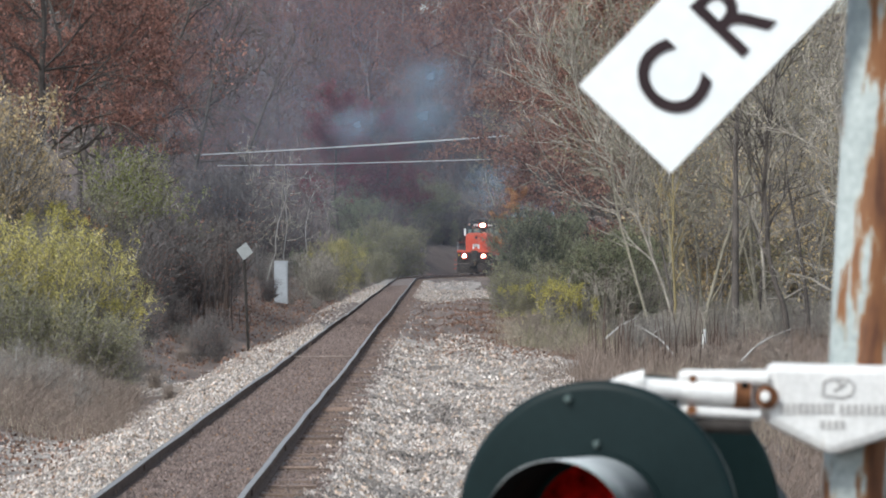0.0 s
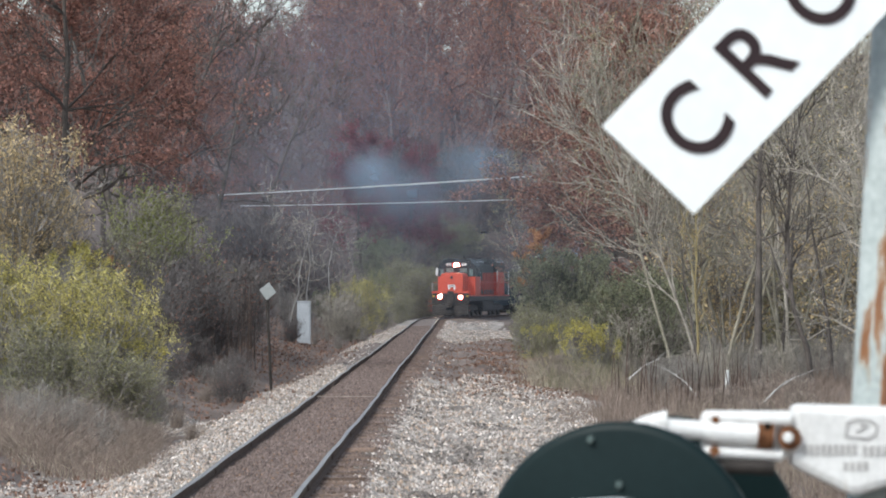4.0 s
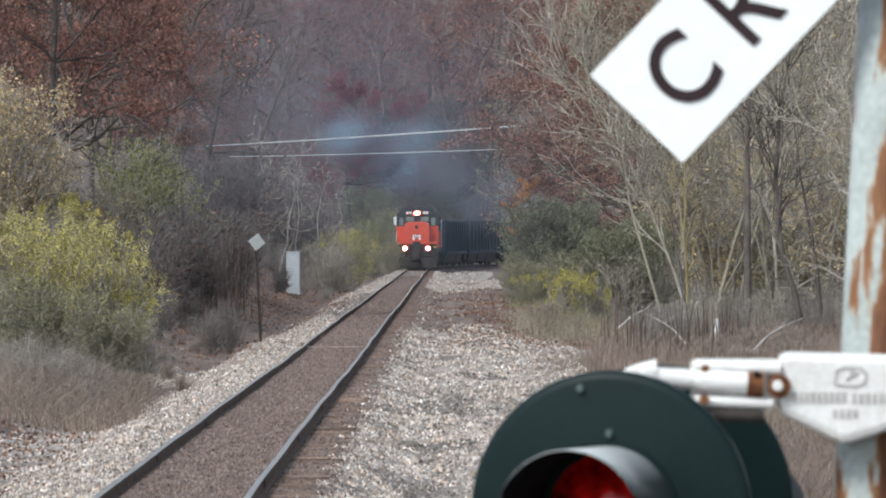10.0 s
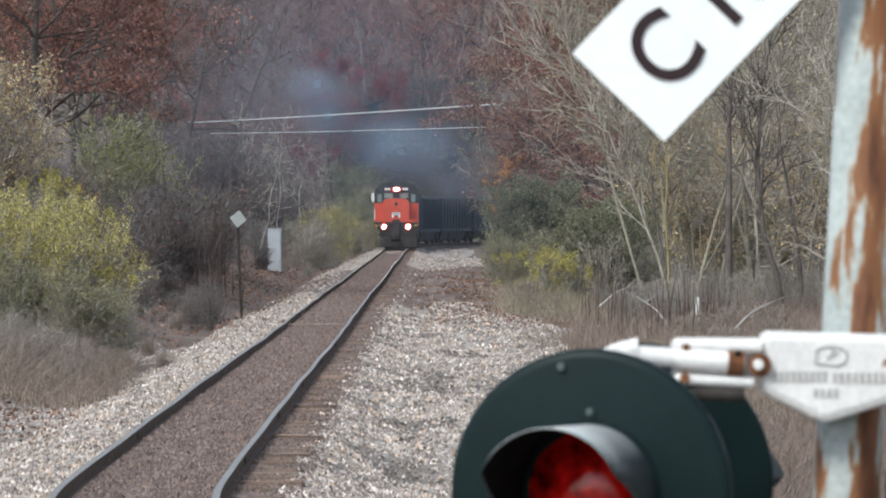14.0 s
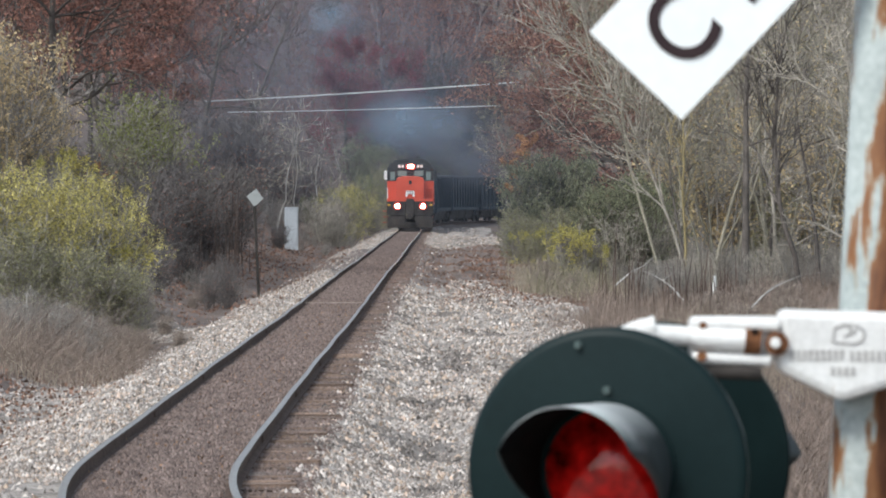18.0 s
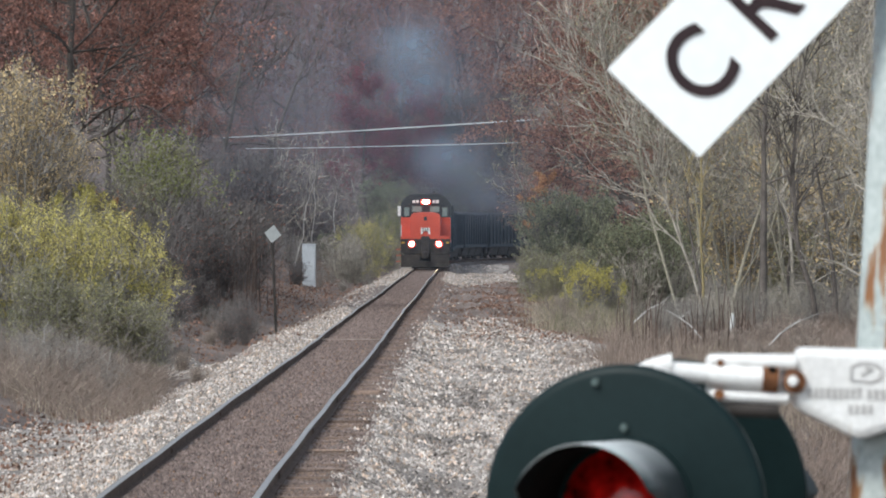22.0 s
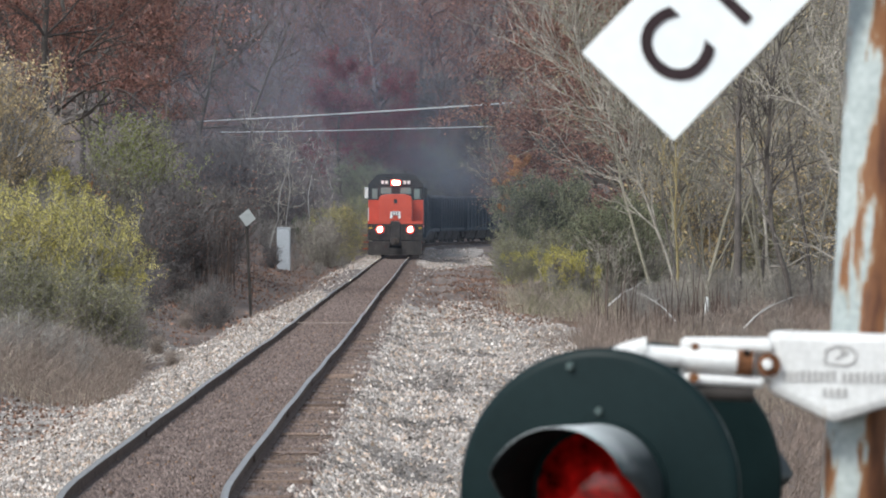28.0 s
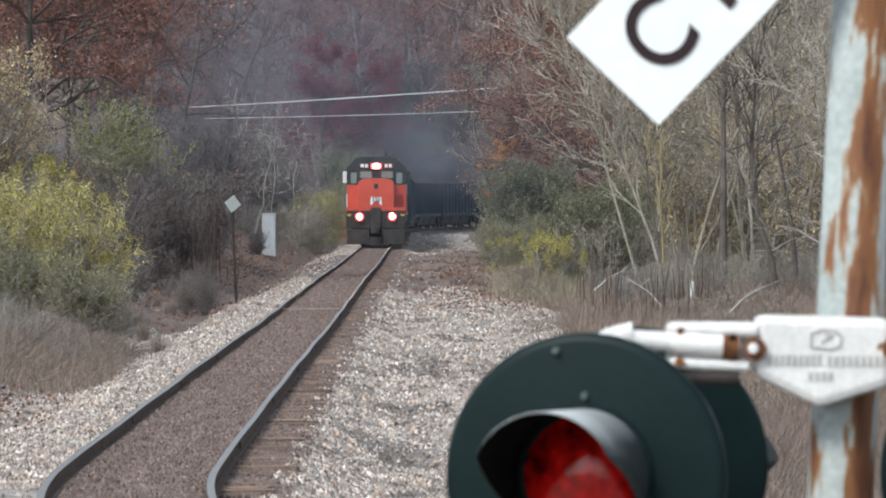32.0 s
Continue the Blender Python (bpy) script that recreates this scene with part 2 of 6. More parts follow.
def grow(rng, p, d, length, r, depth, segs, tips, kids=4, bend=0.22, rise=0.12, wide=0.9, ratio=0.62):
    """Limbs: a bent shoot of four segments with kids that leave it along its way."""
    p, d = np.array(p, float), np.array(d, float)
    n = 4 if depth > 0 else 3
    rr, spots = r, []
    for k in range(n):
        d = d + rng.normal(size=3) * bend
        d[2] += rise
        d /= np.linalg.norm(d)
        q = p + d * length / n
        r2 = r * (1 - (k + 1) / n * 0.62)
        segs.append((*p, *q, rr, r2))
        spots.append((q, d.copy(), r2))
        p, rr = q, r2
    tips.append(p)
    if depth <= 0:
        return
    for k in range(kids):
        q, dd, r2 = spots[min(n - 1, int(rng.uniform(0.3, n)))]
        side = rng.normal(size=3)
        side -= dd * side.dot(dd)
        side /= np.linalg.norm(side) + 1e-6
        nd = dd + side * wide * rng.uniform(0.6, 1.2)
        nd /= np.linalg.norm(nd)
        grow(rng, q, nd, length * ratio * rng.uniform(0.75, 1.2), max(r2 * 0.72, 0.006), depth - 1, segs, tips, kids, bend, rise, wide, ratio)


def part(name, bm, material, parent, label="", smooth=False):
    """One mesh object under a thing or a part."""
    me = bpy.data.meshes.new(name)
    if smooth:
        for f in bm.faces:
            f.smooth = True
    bm.to_mesh(me)
    bm.free()
    me.materials.append(material)
    ob = new(name, me)
    ob.parent = parent
    return tagged(ob, label)


def piece(name, me, parent, label=""):
    ob = new(name, me)
    ob.parent = parent
    return tagged(ob, label)


def box(x0, x1, y0, y1, z0, z1, bevel=0.0, bm=None, m=None):
    bm2 = bmesh.new()
    bmesh.ops.create_cube(bm2, size=1.0)
    for v in bm2.verts:
        v.co = Vector((x0 + (v.co.x + 0.5) * (x1 - x0), y0 + (v.co.y + 0.5) * (y1 - y0), z0 + (v.co.z + 0.5) * (z1 - z0)))
    if bevel:
        bmesh.ops.bevel(bm2, geom=bm2.edges[:], offset=bevel, segments=2, affect="EDGES", profile=0.5)
    if m is not None:
        bm2.transform(m)
    return merged(bm, bm2)


def merged(bm, bm2):
    if bm is None:
        return bm2
    me = bpy.data.meshes.new("tmp")
    bm2.to_mesh(me)
    bm2.free()
    bm.from_mesh(me)
    bpy.data.meshes.remove(me)
    return bm


def rod(p, q, r, r2=None, seg=12, bm=None, caps=True):
    p, q = Vector(p), Vector(q)
    bm2 = bmesh.new()
    bmesh.ops.create_cone(bm2, cap_ends=caps, segments=seg, radius1=r, radius2=r if r2 is None else r2, depth=(q - p).length)
    bm2.transform(Matrix.Translation((p + q) / 2) @ (q - p).to_track_quat("Z", "Y").to_matrix().to_4x4())
    return merged(bm, bm2)


def ball(p, r, bm=None):
    bm2 = bmesh.new()
    bmesh.ops.create_uvsphere(bm2, u_segments=16, v_segments=10, radius=r)
    bm2.transform(Matrix.Translation(p))
    return merged(bm, bm2)


def prism(points, y0, y1, bevel=0.0, bm=None):
    """An outline in x and z, drawn out along y."""
    bm2 = bmesh.new()
    f = bm2.faces.new([bm2.verts.new((x, y0, z)) for x, z in points])
    r = bmesh.ops.extrude_face_region(bm2, geom=[f])
    for v in [g for g in r["geom"] if isinstance(g, bmesh.types.BMVert)]:
        v.co.y = y1
    bmesh.ops.recalc_face_normals(bm2, faces=bm2.faces[:])
    if bevel:
        bmesh.ops.bevel(bm2, geom=bm2.edges[:], offset=bevel, segments=2, affect="EDGES", profile=0.5)
    return merged(bm, bm2)


def thing(name, label, category, m=None, group=""):
    ob = new(name)
    ob.empty_display_size = 0.1
    if m is not None:
        ob.matrix_basis = m
    return tagged(ob, label, category, group)


def at(x, y, far):
    """The place that lies far metres out and shows at (x, y) of the opening view."""
    return Vector(((x - 784) * far / FOCAL, far, EYE + (425 - y) * far / FOCAL))

# ---- the line of the track ----
STRAIGHT, BEND = 384.0, 208.0       # straight to here, then a right-hand curve (seen along +y) of this radius
AXIS = -2.83


def drift(y):
    """Small lateral faults of the worn track, and the kink near the crossing."""
    k = 0.02 * math.sin(y * 0.07)
    if y < 49.5:
        u = min(49.5 - y, 20)
        k += 0.0064 * u * u if u < 9 else 0.518 + 0.115 * (u - 9) - 0.0048 * (u - 9) ** 2
    return k


def line(s):
    """The point of the track's axis s metres out, and its turn from +y in radians."""
    if s <= STRAIGHT:
        return AXIS + drift(s), s, 0.0
    a = (s - STRAIGHT) / BEND
    return AXIS + BEND * (1 - math.cos(a)), STRAIGHT + BEND * math.sin(a), a


LINE_S = np.arange(-60.0, 760.0, 2.0)
LINE_P = np.array([line(s)[:2] for s in LINE_S])


def axis_x(y):
    """The axis at a given y (the curve leaves the valley before it turns back)."""
    return np.interp(y, LINE_P[:, 1], LINE_P[:, 0], right=400.0)


def grade(s):
    """The line falls gently away from the crossing."""
    return -0.0007 * np.clip(np.asarray(s, float) - 60, 0, 420)


def soft(v, a, b):
    u = np.clip((v - a) / (b - a), 0, 1)
    return u * u * (3 - 2 * u)


def waves(x, y, *rows):
    """A sum of slanted swells (wavelength along x, along y, phase, height)."""
    return sum(h * np.sin(x / a * 6.283 + y / b * 6.283 + p) for a, b, p, h in rows)


def height(x, y):
    x, y = np.asarray(x, float), np.asarray(y, float)
    o = x - axis_x(y)
    near = np.clip((y - 20) / 30, 0, 1)
    z = -0.03 + 0 * x
    z = z + 0.055 * soft(-o, -0.9, -0.62) * (1 - soft(-o, 1.5, 1.9))
    z = z - 0.32 * soft(o, 1.35, 2.6) - 0.5 * soft(-o, 1.45, 3.2)
    # old roadbed on the right: low humps across it
    bed = soft(o, 1.6, 3.0) * (1 - soft(o, 6.5, 8.0))
    z += bed * waves(x, y, (9.0, 12.7, 0.4, 0.17), (7.0, -8.1, 2.0, 0.12), (30.0, 37.0, 1.0, 0.06), (5.0, 4.1, 0.5, 0.035))
    z += waves(x, y, (3.1, 2.7, 0, 0.02), (1.7, -1.3, 1, 0.012)) * (np.abs(o) > 1.5)
    # a heap of old gravel beside the left shoulder
    z += 0.42 * np.exp(-((x + 6.45) / 0.55) ** 2 - ((y - 113.0) / 2.2) ** 2) + 0.2 * np.exp(-((x + 5.6) / 0.5) ** 2 - ((y - 110.0) / 2.0) ** 2)
    # right side: shallow ditch, then a low rise
    z += -0.25 * soft(o, 6.0, 7.5) + 1.6 * soft(o, 9, 30) + 5.0 * soft(o, 25, 90)
    # left side: a bank
    z += 0.4 * soft(-o, 3.6, 5.5) + (2.6 * soft(-o, 5.0, 11.0) + 5.0 * soft(-o, 9, 34)) * soft(y, 70, 150) + 4.0 * soft(-o, 30, 90)
    # the valley closes with a wooded hill
    away = np.minimum(np.abs(o), 60)
    z = z + grade(y)
    hill = soft(y, 470, 690) * 14.5 + soft(y, 640, 1000) * 20.5 + soft(y, 1000, 2200) * 30
    z += hill * soft(away, 5, 45)
    return z


def dark_band(o, y):
    """Slanting dark bands: the humps' shade and spilled soil, put into the stone colour."""
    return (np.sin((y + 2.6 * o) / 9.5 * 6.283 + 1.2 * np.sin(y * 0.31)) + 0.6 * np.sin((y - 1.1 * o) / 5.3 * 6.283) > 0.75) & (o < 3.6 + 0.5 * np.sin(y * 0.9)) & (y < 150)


def spill(y):
    """How far the gravel reaches to the left of the axis: it spreads out towards the road."""
    return np.interp(y, (40.0, 62.0, 80.0, 93.0, 110.0), (8.0, 6.4, 4.3, 3.4, 2.9))


# ---- ground: one sheet to the horizon ----
def graded(parts):
    out = []
    for a, b, step in parts:
        out += list(np.arange(a, b, step))
    return np.array(out + [parts[-1][1]])


def make_ground():
    xs = graded([(-3000, -300, 300), (-300, -60, 20), (-60, -14, 2.0), (-14, -8, 0.5), (-8, 5, 0.16), (5, 14, 0.5), (14, 60, 2.0), (60, 300, 20), (300, 3000, 300)])
    ys = graded([(-600, -20, 40), (-20, 40, 0.6), (40, 130, 0.3), (130, 260, 0.8), (260, 480, 2.5), (480, 800, 12), (800, 1100, 30), (1100, 3900, 200)])
    X, Y = np.meshgrid(xs, ys)
    Z = height(X, Y)
    o = X - axis_x(Y)
    rng = np.random.default_rng(4)
    rough = rng.normal(size=X.shape) * 0.012 * ((np.abs(o + 0) < 7) & (Y > 30) & (Y < 300) & (np.abs(o) > 0.9))
    Z = Z + rough
    nx, ny = len(xs), len(ys)
    i = np.arange(nx - 1)[None, :] + np.arange(ny - 1)[:, None] * nx
    faces = np.stack([i, i + 1, i + nx + 1, i + nx], axis=2).reshape(-1, 4)
    oc = (o[:-1, :-1] + o[1:, 1:]).ravel() / 2
    yc = (Y[:-1, :-1] + Y[1:, 1:]).ravel() / 2
    edge = waves(oc, yc, (50, 11.0, 0, 0.25), (60, 4.3, 1, 0.15)) + rng.normal(size=len(oc)) * 0.12
    idx = np.zeros(len(oc), int)
    idx[(oc > -spill(yc) + edge) & (oc < 5.7 - 0.0022 * np.clip(yc - 120, 0, 300) * 1.2 + edge * 1.4)] = 1
    idx[(oc > 2.1) & (yc > 140) & (waves(oc, yc, (7.0, 23.0, 0, 1.0), (3.1, 9.0, 1.0, 0.6)) + rng.normal(size=len(oc)) * 0.3 > 0.75)] = 0
    # litter here keeps the ground dark in the gaps under the cars
    idx[(yc > 392) & (np.abs(oc) > 1.4)] = 0
    idx[(oc > 1.45) & (oc < 4.8) & (yc > 262 + 5 * np.sin(oc * 1.7)) & (yc < 384)] = 1
    idx[(oc > -0.85 + edge * 0.15) & (oc < 1.45 + edge * 0.3)] = 2
    idx[(idx == 1) & (oc > 1.45) & (yc > 160 + 7 * np.sin(oc * 2.3)) & (yc < 257)] = 2
    idx[(idx == 1) & (oc < -0.8) & (yc > 170 + 5 * np.sin(oc * 3.1)) & (yc < 236)] = 2
    idx[((X[:-1, :-1].ravel() + 6.1) / 1.1) ** 2 + ((yc - 112) / 4.0) ** 2 < 1] = 1
    idx[(oc > 1.3) & dark_band(oc, yc)] = 3
    ob = new("ground", mesh_of("ground", np.stack([X, Y, Z], axis=2).reshape(-1, 3), faces, [LITTER, GRAVEL, FOULED, BAND_GROUND], idx))
    tagged(ob, "grey gravel roadbed between banks of brown leaf litter", "ground", kind="structure")


make_ground()


# ---- track: rails, ties, stones ----
def make_track():
    track = thing("railway_track", "single railway track with worn steel rails on brown wooden ties", "railway track")
    track["kind"] = "structure"
    # rail section: foot, web, head
    sect = [(-0.07, -0.165), (0.07, -0.165), (0.07, -0.15), (0.012, -0.13), (0.012, -0.045), (0.036, -0.035), (0.036, -0.01), (0.031, -0.004), (0.005, 0.0),
            (-0.005, 0.0), (-0.031, -0.004), (-0.036, -0.01), (-0.036, -0.035), (-0.012, -0.045), (-0.012, -0.13), (-0.07, -0.15)]
    k = len(sect)
    ss = graded([(-50, 40, 5), (40, 130, 0.6), (130, 400, 2.0), (400, 700, 4.0)])
    for side in (-1, 1):
        rings = []
        for s in ss:
            x, y, a = line(s)
            x += side * 0.755 + side * 0.006 * math.sin(s * 0.53 + side)
            dip = float(grade(s)) + 0.016 * math.sin(s * 0.26 + side * 0.4) * math.sin(s * 0.11) * soft(s, 60, 90)
            for u, v in sect:
                rings.append((x + u * math.cos(a), y - u * math.sin(a), RAIL + v + dip))
        i = np.arange(k)[None, :] + (np.arange(len(ss) - 1) * k)[:, None]
        j = (np.arange(k) + 1)[None, :] % k + (np.arange(len(ss) - 1) * k)[:, None]
        f = np.stack([i, j, j + k, i + k], axis=2).reshape(-1, 4)
        idx = np.tile([1 if n in (6, 7, 8, 9, 10) else 0 for n in range(k)], len(ss) - 1)
        piece("rail", mesh_of("rail", rings, f, [RUST_RAIL, RAIL_HEAD], idx), track, "rusty steel rail with a bright worn head")
    rng = random.Random(7)
    shapes = []
    for n in range(6):
        bm = box(-1.3 - rng.uniform(0, 0.05), 1.3 + rng.uniform(0, 0.1), -0.115, 0.115, -0.17, 0.0, 0.012)
        for v in bm.verts:
            v.co += Vector((rng.uniform(-0.02, 0.02), rng.uniform(-0.012, 0.012), rng.uniform(-0.008, 0.008)))
        me = bpy.data.meshes.new("tie")
        bm.to_mesh(me)
        bm.free()
        me.materials.append(TIE)
        shapes.append(me)
    far_v, far_f, count, s = [], [], 0, 40.0
    while s < 520:
        x, y, a = line(s)
        m = pose(x + rng.uniform(-0.04, 0.08), y, float(grade(s)) + rng.uniform(-0.035, 0.012), 0, rng.uniform(-0.7, 0.7), -math.degrees(a) + rng.uniform(-2.5, 2.5))
        if count < 300:
            ob = piece("tie", rng.choice(shapes), track)
            ob.matrix_basis = m
        else:
            base = len(far_v)
            for dx, dy, dz in ((-1.3, -.115, -.17), (1.3, -.115, -.17), (1.3, .115, -.17), (-1.3, .115, -.17), (-1.3, -.115, 0), (1.3, -.115, 0), (1.3, .115, 0), (-1.3, .115, 0)):
                far_v.append(m @ Vector((dx, dy, dz)))
            far_f += [[base + q for q in f] for f in ((4, 5, 6, 7), (0, 1, 5, 4), (1, 2, 6, 5), (2, 3, 7, 6), (3, 0, 4, 7))]
        count += 1
        s += 0.53 + rng.uniform(-0.03, 0.03)
    s = 39.4
    while s > -25:
        x, y, a = line(s)
        base = len(far_v)
        m = pose(x + rng.uniform(-0.04, 0.08), y, rng.uniform(-0.03, 0.01), 0, 0, rng.uniform(-2, 2))
        for dx, dy, dz in ((-1.3, -.115, -.17), (1.3, -.115, -.17), (1.3, .115, -.17), (-1.3, .115, -.17), (-1.3, -.115, 0), (1.3, -.115, 0), (1.3, .115, 0), (-1.3, .115, 0)):
            far_v.append(m @ Vector((dx, dy, dz)))
        far_f += [[base + q for q in f] for f in ((4, 5, 6, 7), (0, 1, 5, 4), (1, 2, 6, 5), (2, 3, 7, 6), (3, 0, 4, 7))]
        s -= 0.53
    wire = rod((AXIS - 0.68, 120.0, 0.075), (AXIS + 0.68, 120.1, 0.075), 0.011, seg=6)
    part("bond_wire", wire, GREY_BRUSH, track, "pale bond wire across the ties")
    tagged(piece("far_ties", mesh_of("far_ties", far_v, far_f, TIE), track), kind="stuff")
    # joint bars on the outer and inner web, one joint each 11.9 m
    bar = box(0.013, 0.03, -0.45, 0.45, -0.125, -0.05, 0.006)
    me = bpy.data.meshes.new("joint_bar")
    bar.to_mesh(me)
    bar.free()
    me.materials.append(RUST_RAIL)
    for n in range(12):
        for side in (-1, 1):
            s = 55.5 + 11.9 * n + (5.9 if side < 0 else 0)
            x, y, a = line(s)
            for turn in (0, 180):
                ob = piece("joint_bar", me, track)
                ob.matrix_basis = pose(x + side * 0.755, y, RAIL + float(grade(s)), 0, 0, turn)


make_track()


def stones(name, label, rng, n, xr, yr, size, mat, keep=None, lift=0.0):
    """Broken stones half sunk in the bed: skewed, blunt pyramids."""
    y = yr[0] + (yr[1] - yr[0]) * rng.uniform(0, 1, n) ** 1.9
    o = rng.uniform(*xr, n)
    if keep is not None:
        ok = keep(o, y, rng.uniform(0, 1, n))
        y, o = y[ok], o[ok]
    n = len(y)
    x = axis_x(y) + o
    z = height(x, y)
    r = size * rng.uniform(0.55, 1.45, n) * (1 + np.clip(y - 60, 0, 100) * 0.0045)
    base = np.array([[1, 0, -0.35], [-1, 0, -0.35], [0, 1, -0.35], [0, -1, -0.35], [0, 0, 0.85]], float)
    v = base[None] * r[:, None, None] * rng.uniform(0.65, 1.3, (n, 5, 1)) + rng.normal(size=(n, 5, 3)) * r[:, None, None] * 0.24
    a = rng.uniform(0, 6.28, n)
    c, s = np.cos(a)[:, None], np.sin(a)[:, None]
    w = np.stack([v[..., 0] * c - v[..., 1] * s, v[..., 0] * s + v[..., 1] * c, v[..., 2]], axis=2)
    w += np.stack([x, y, z + r * 0.3 + lift], axis=1)[:, None, :]
    tri = np.array([[0, 2, 4], [2, 1, 4], [1, 3, 4], [3, 0, 4]])
    f = ((np.arange(n) * 5)[:, None, None] + tri[None]).reshape(-1, 3)
    tagged(new(name, mesh_of(name, w.reshape(-1, 3), f, mat)), label, "gravel", kind="stuff")


rng = np.random.default_rng(11)
stones("ballast_stones", "pale grey broken ballast stones beside the track", rng, 190000, (1.1, 5.8), (41, 312), 0.0295, STONE,
       keep=lambda o, y, u: (u < np.clip((o - 1.3 + 0.16 * np.sin(y * 1.9) + 0.1 * np.sin(y * 4.7)) / 0.5, 0, 1)) & (~dark_band(o, y) | (u < 0.3)) & ((y < 154 + 7 * np.sin(o * 2.3)) | (u < 0.03) | ((y > 256) & (u < 0.6))))
stones("far_bed_stones", "pale grey ballast stones on the far roadbed", rng, 9000, (1.3, 4.6), (262, 384), 0.03, STONE)
stones("soiled_stones", "darker stones in slanting bands, hump shade and dirt in their colour", rng, 60000, (1.15, 4.3), (41, 150), 0.025, STONE_BANDED, keep=lambda o, y, u: dark_band(o, y))
stones("shoulder_stones", "pale grey broken stones on the track shoulder", rng, 62000, (-3.1, -0.82), (48, 330), 0.027, STONE, keep=lambda o, y, u: (y < 166 + 8 * np.sin(o * 3.0)) | (y > 238) | (u < 0.06))
stones("road_edge_stones", "scattered grey stones at the road's edge", rng, 34000, (-7.5, -2.7), (44, 117), 0.026, STONE, keep=lambda o, y, u: (o > -spill(y) - 0.5 * (u - 0.5)) | (((o + 3.3) / 1.1) ** 2 + ((y - 112) / 4.0) ** 2 < 0.9))
stones("near_bed_stones", "pale grey ballast stones at the crossing", rng, 12000, (1.3, 5.8), (-6, 41), 0.03, STONE)
stones("near_shoulder_stones", "pale grey stones on the near shoulder", rng, 7000, (-3.1, -0.9), (-6, 48), 0.03, STONE)
stones("tie_gap_stones", "brown fouled stones between the rails and ties", rng, 80000, (-0.7, 1.5), (41, 330), 0.021, STONE_BROWN,
       keep=lambda o, y, u: (np.abs(np.abs(o) - 0.755) > 0.09) & ((o < 0.8) | (u < 0.85)), lift=0.006)


def fallen_leaves(name, label, seed, n, side, far, mat, size=0.12):
    r = np.random.default_rng(seed)
    y = r.uniform(*far, n)
    x = axis_x(y) + r.normal(sum(side) / 2, (side[1] - side[0]) / 3, n)
    v, f = leaf_quads(r, np.stack([x, y, height(x, y) + 0.035], axis=1), size)
    tagged(new(name, mesh_of(name, v, f, mat)), label, "leaves", kind="stuff")


fallen_leaves("verge_leaves", "fallen brown leaves on the old roadbed", 3, 21000, (2.8, 7.2), (134, 258), LEAF_FALLEN, size=0.1)
fallen_leaves("bank_leaves", "fallen rusty leaves on the wooded bank", 4, 7000, (-8.0, -3.2), (120, 330), LEAF_FALLEN)
fallen_leaves("road_edge_leaves", "fallen brown leaves at the road's edge", 5, 2200, (-5.2, -2.8), (46, 90), LEAF_FALLEN, size=0.08)
fallen_leaves("track_leaves", "brown leaves blown between the rails", 6, 900, (-0.6, 0.6), (41, 130), LEAF_RUSTY, size=0.035)

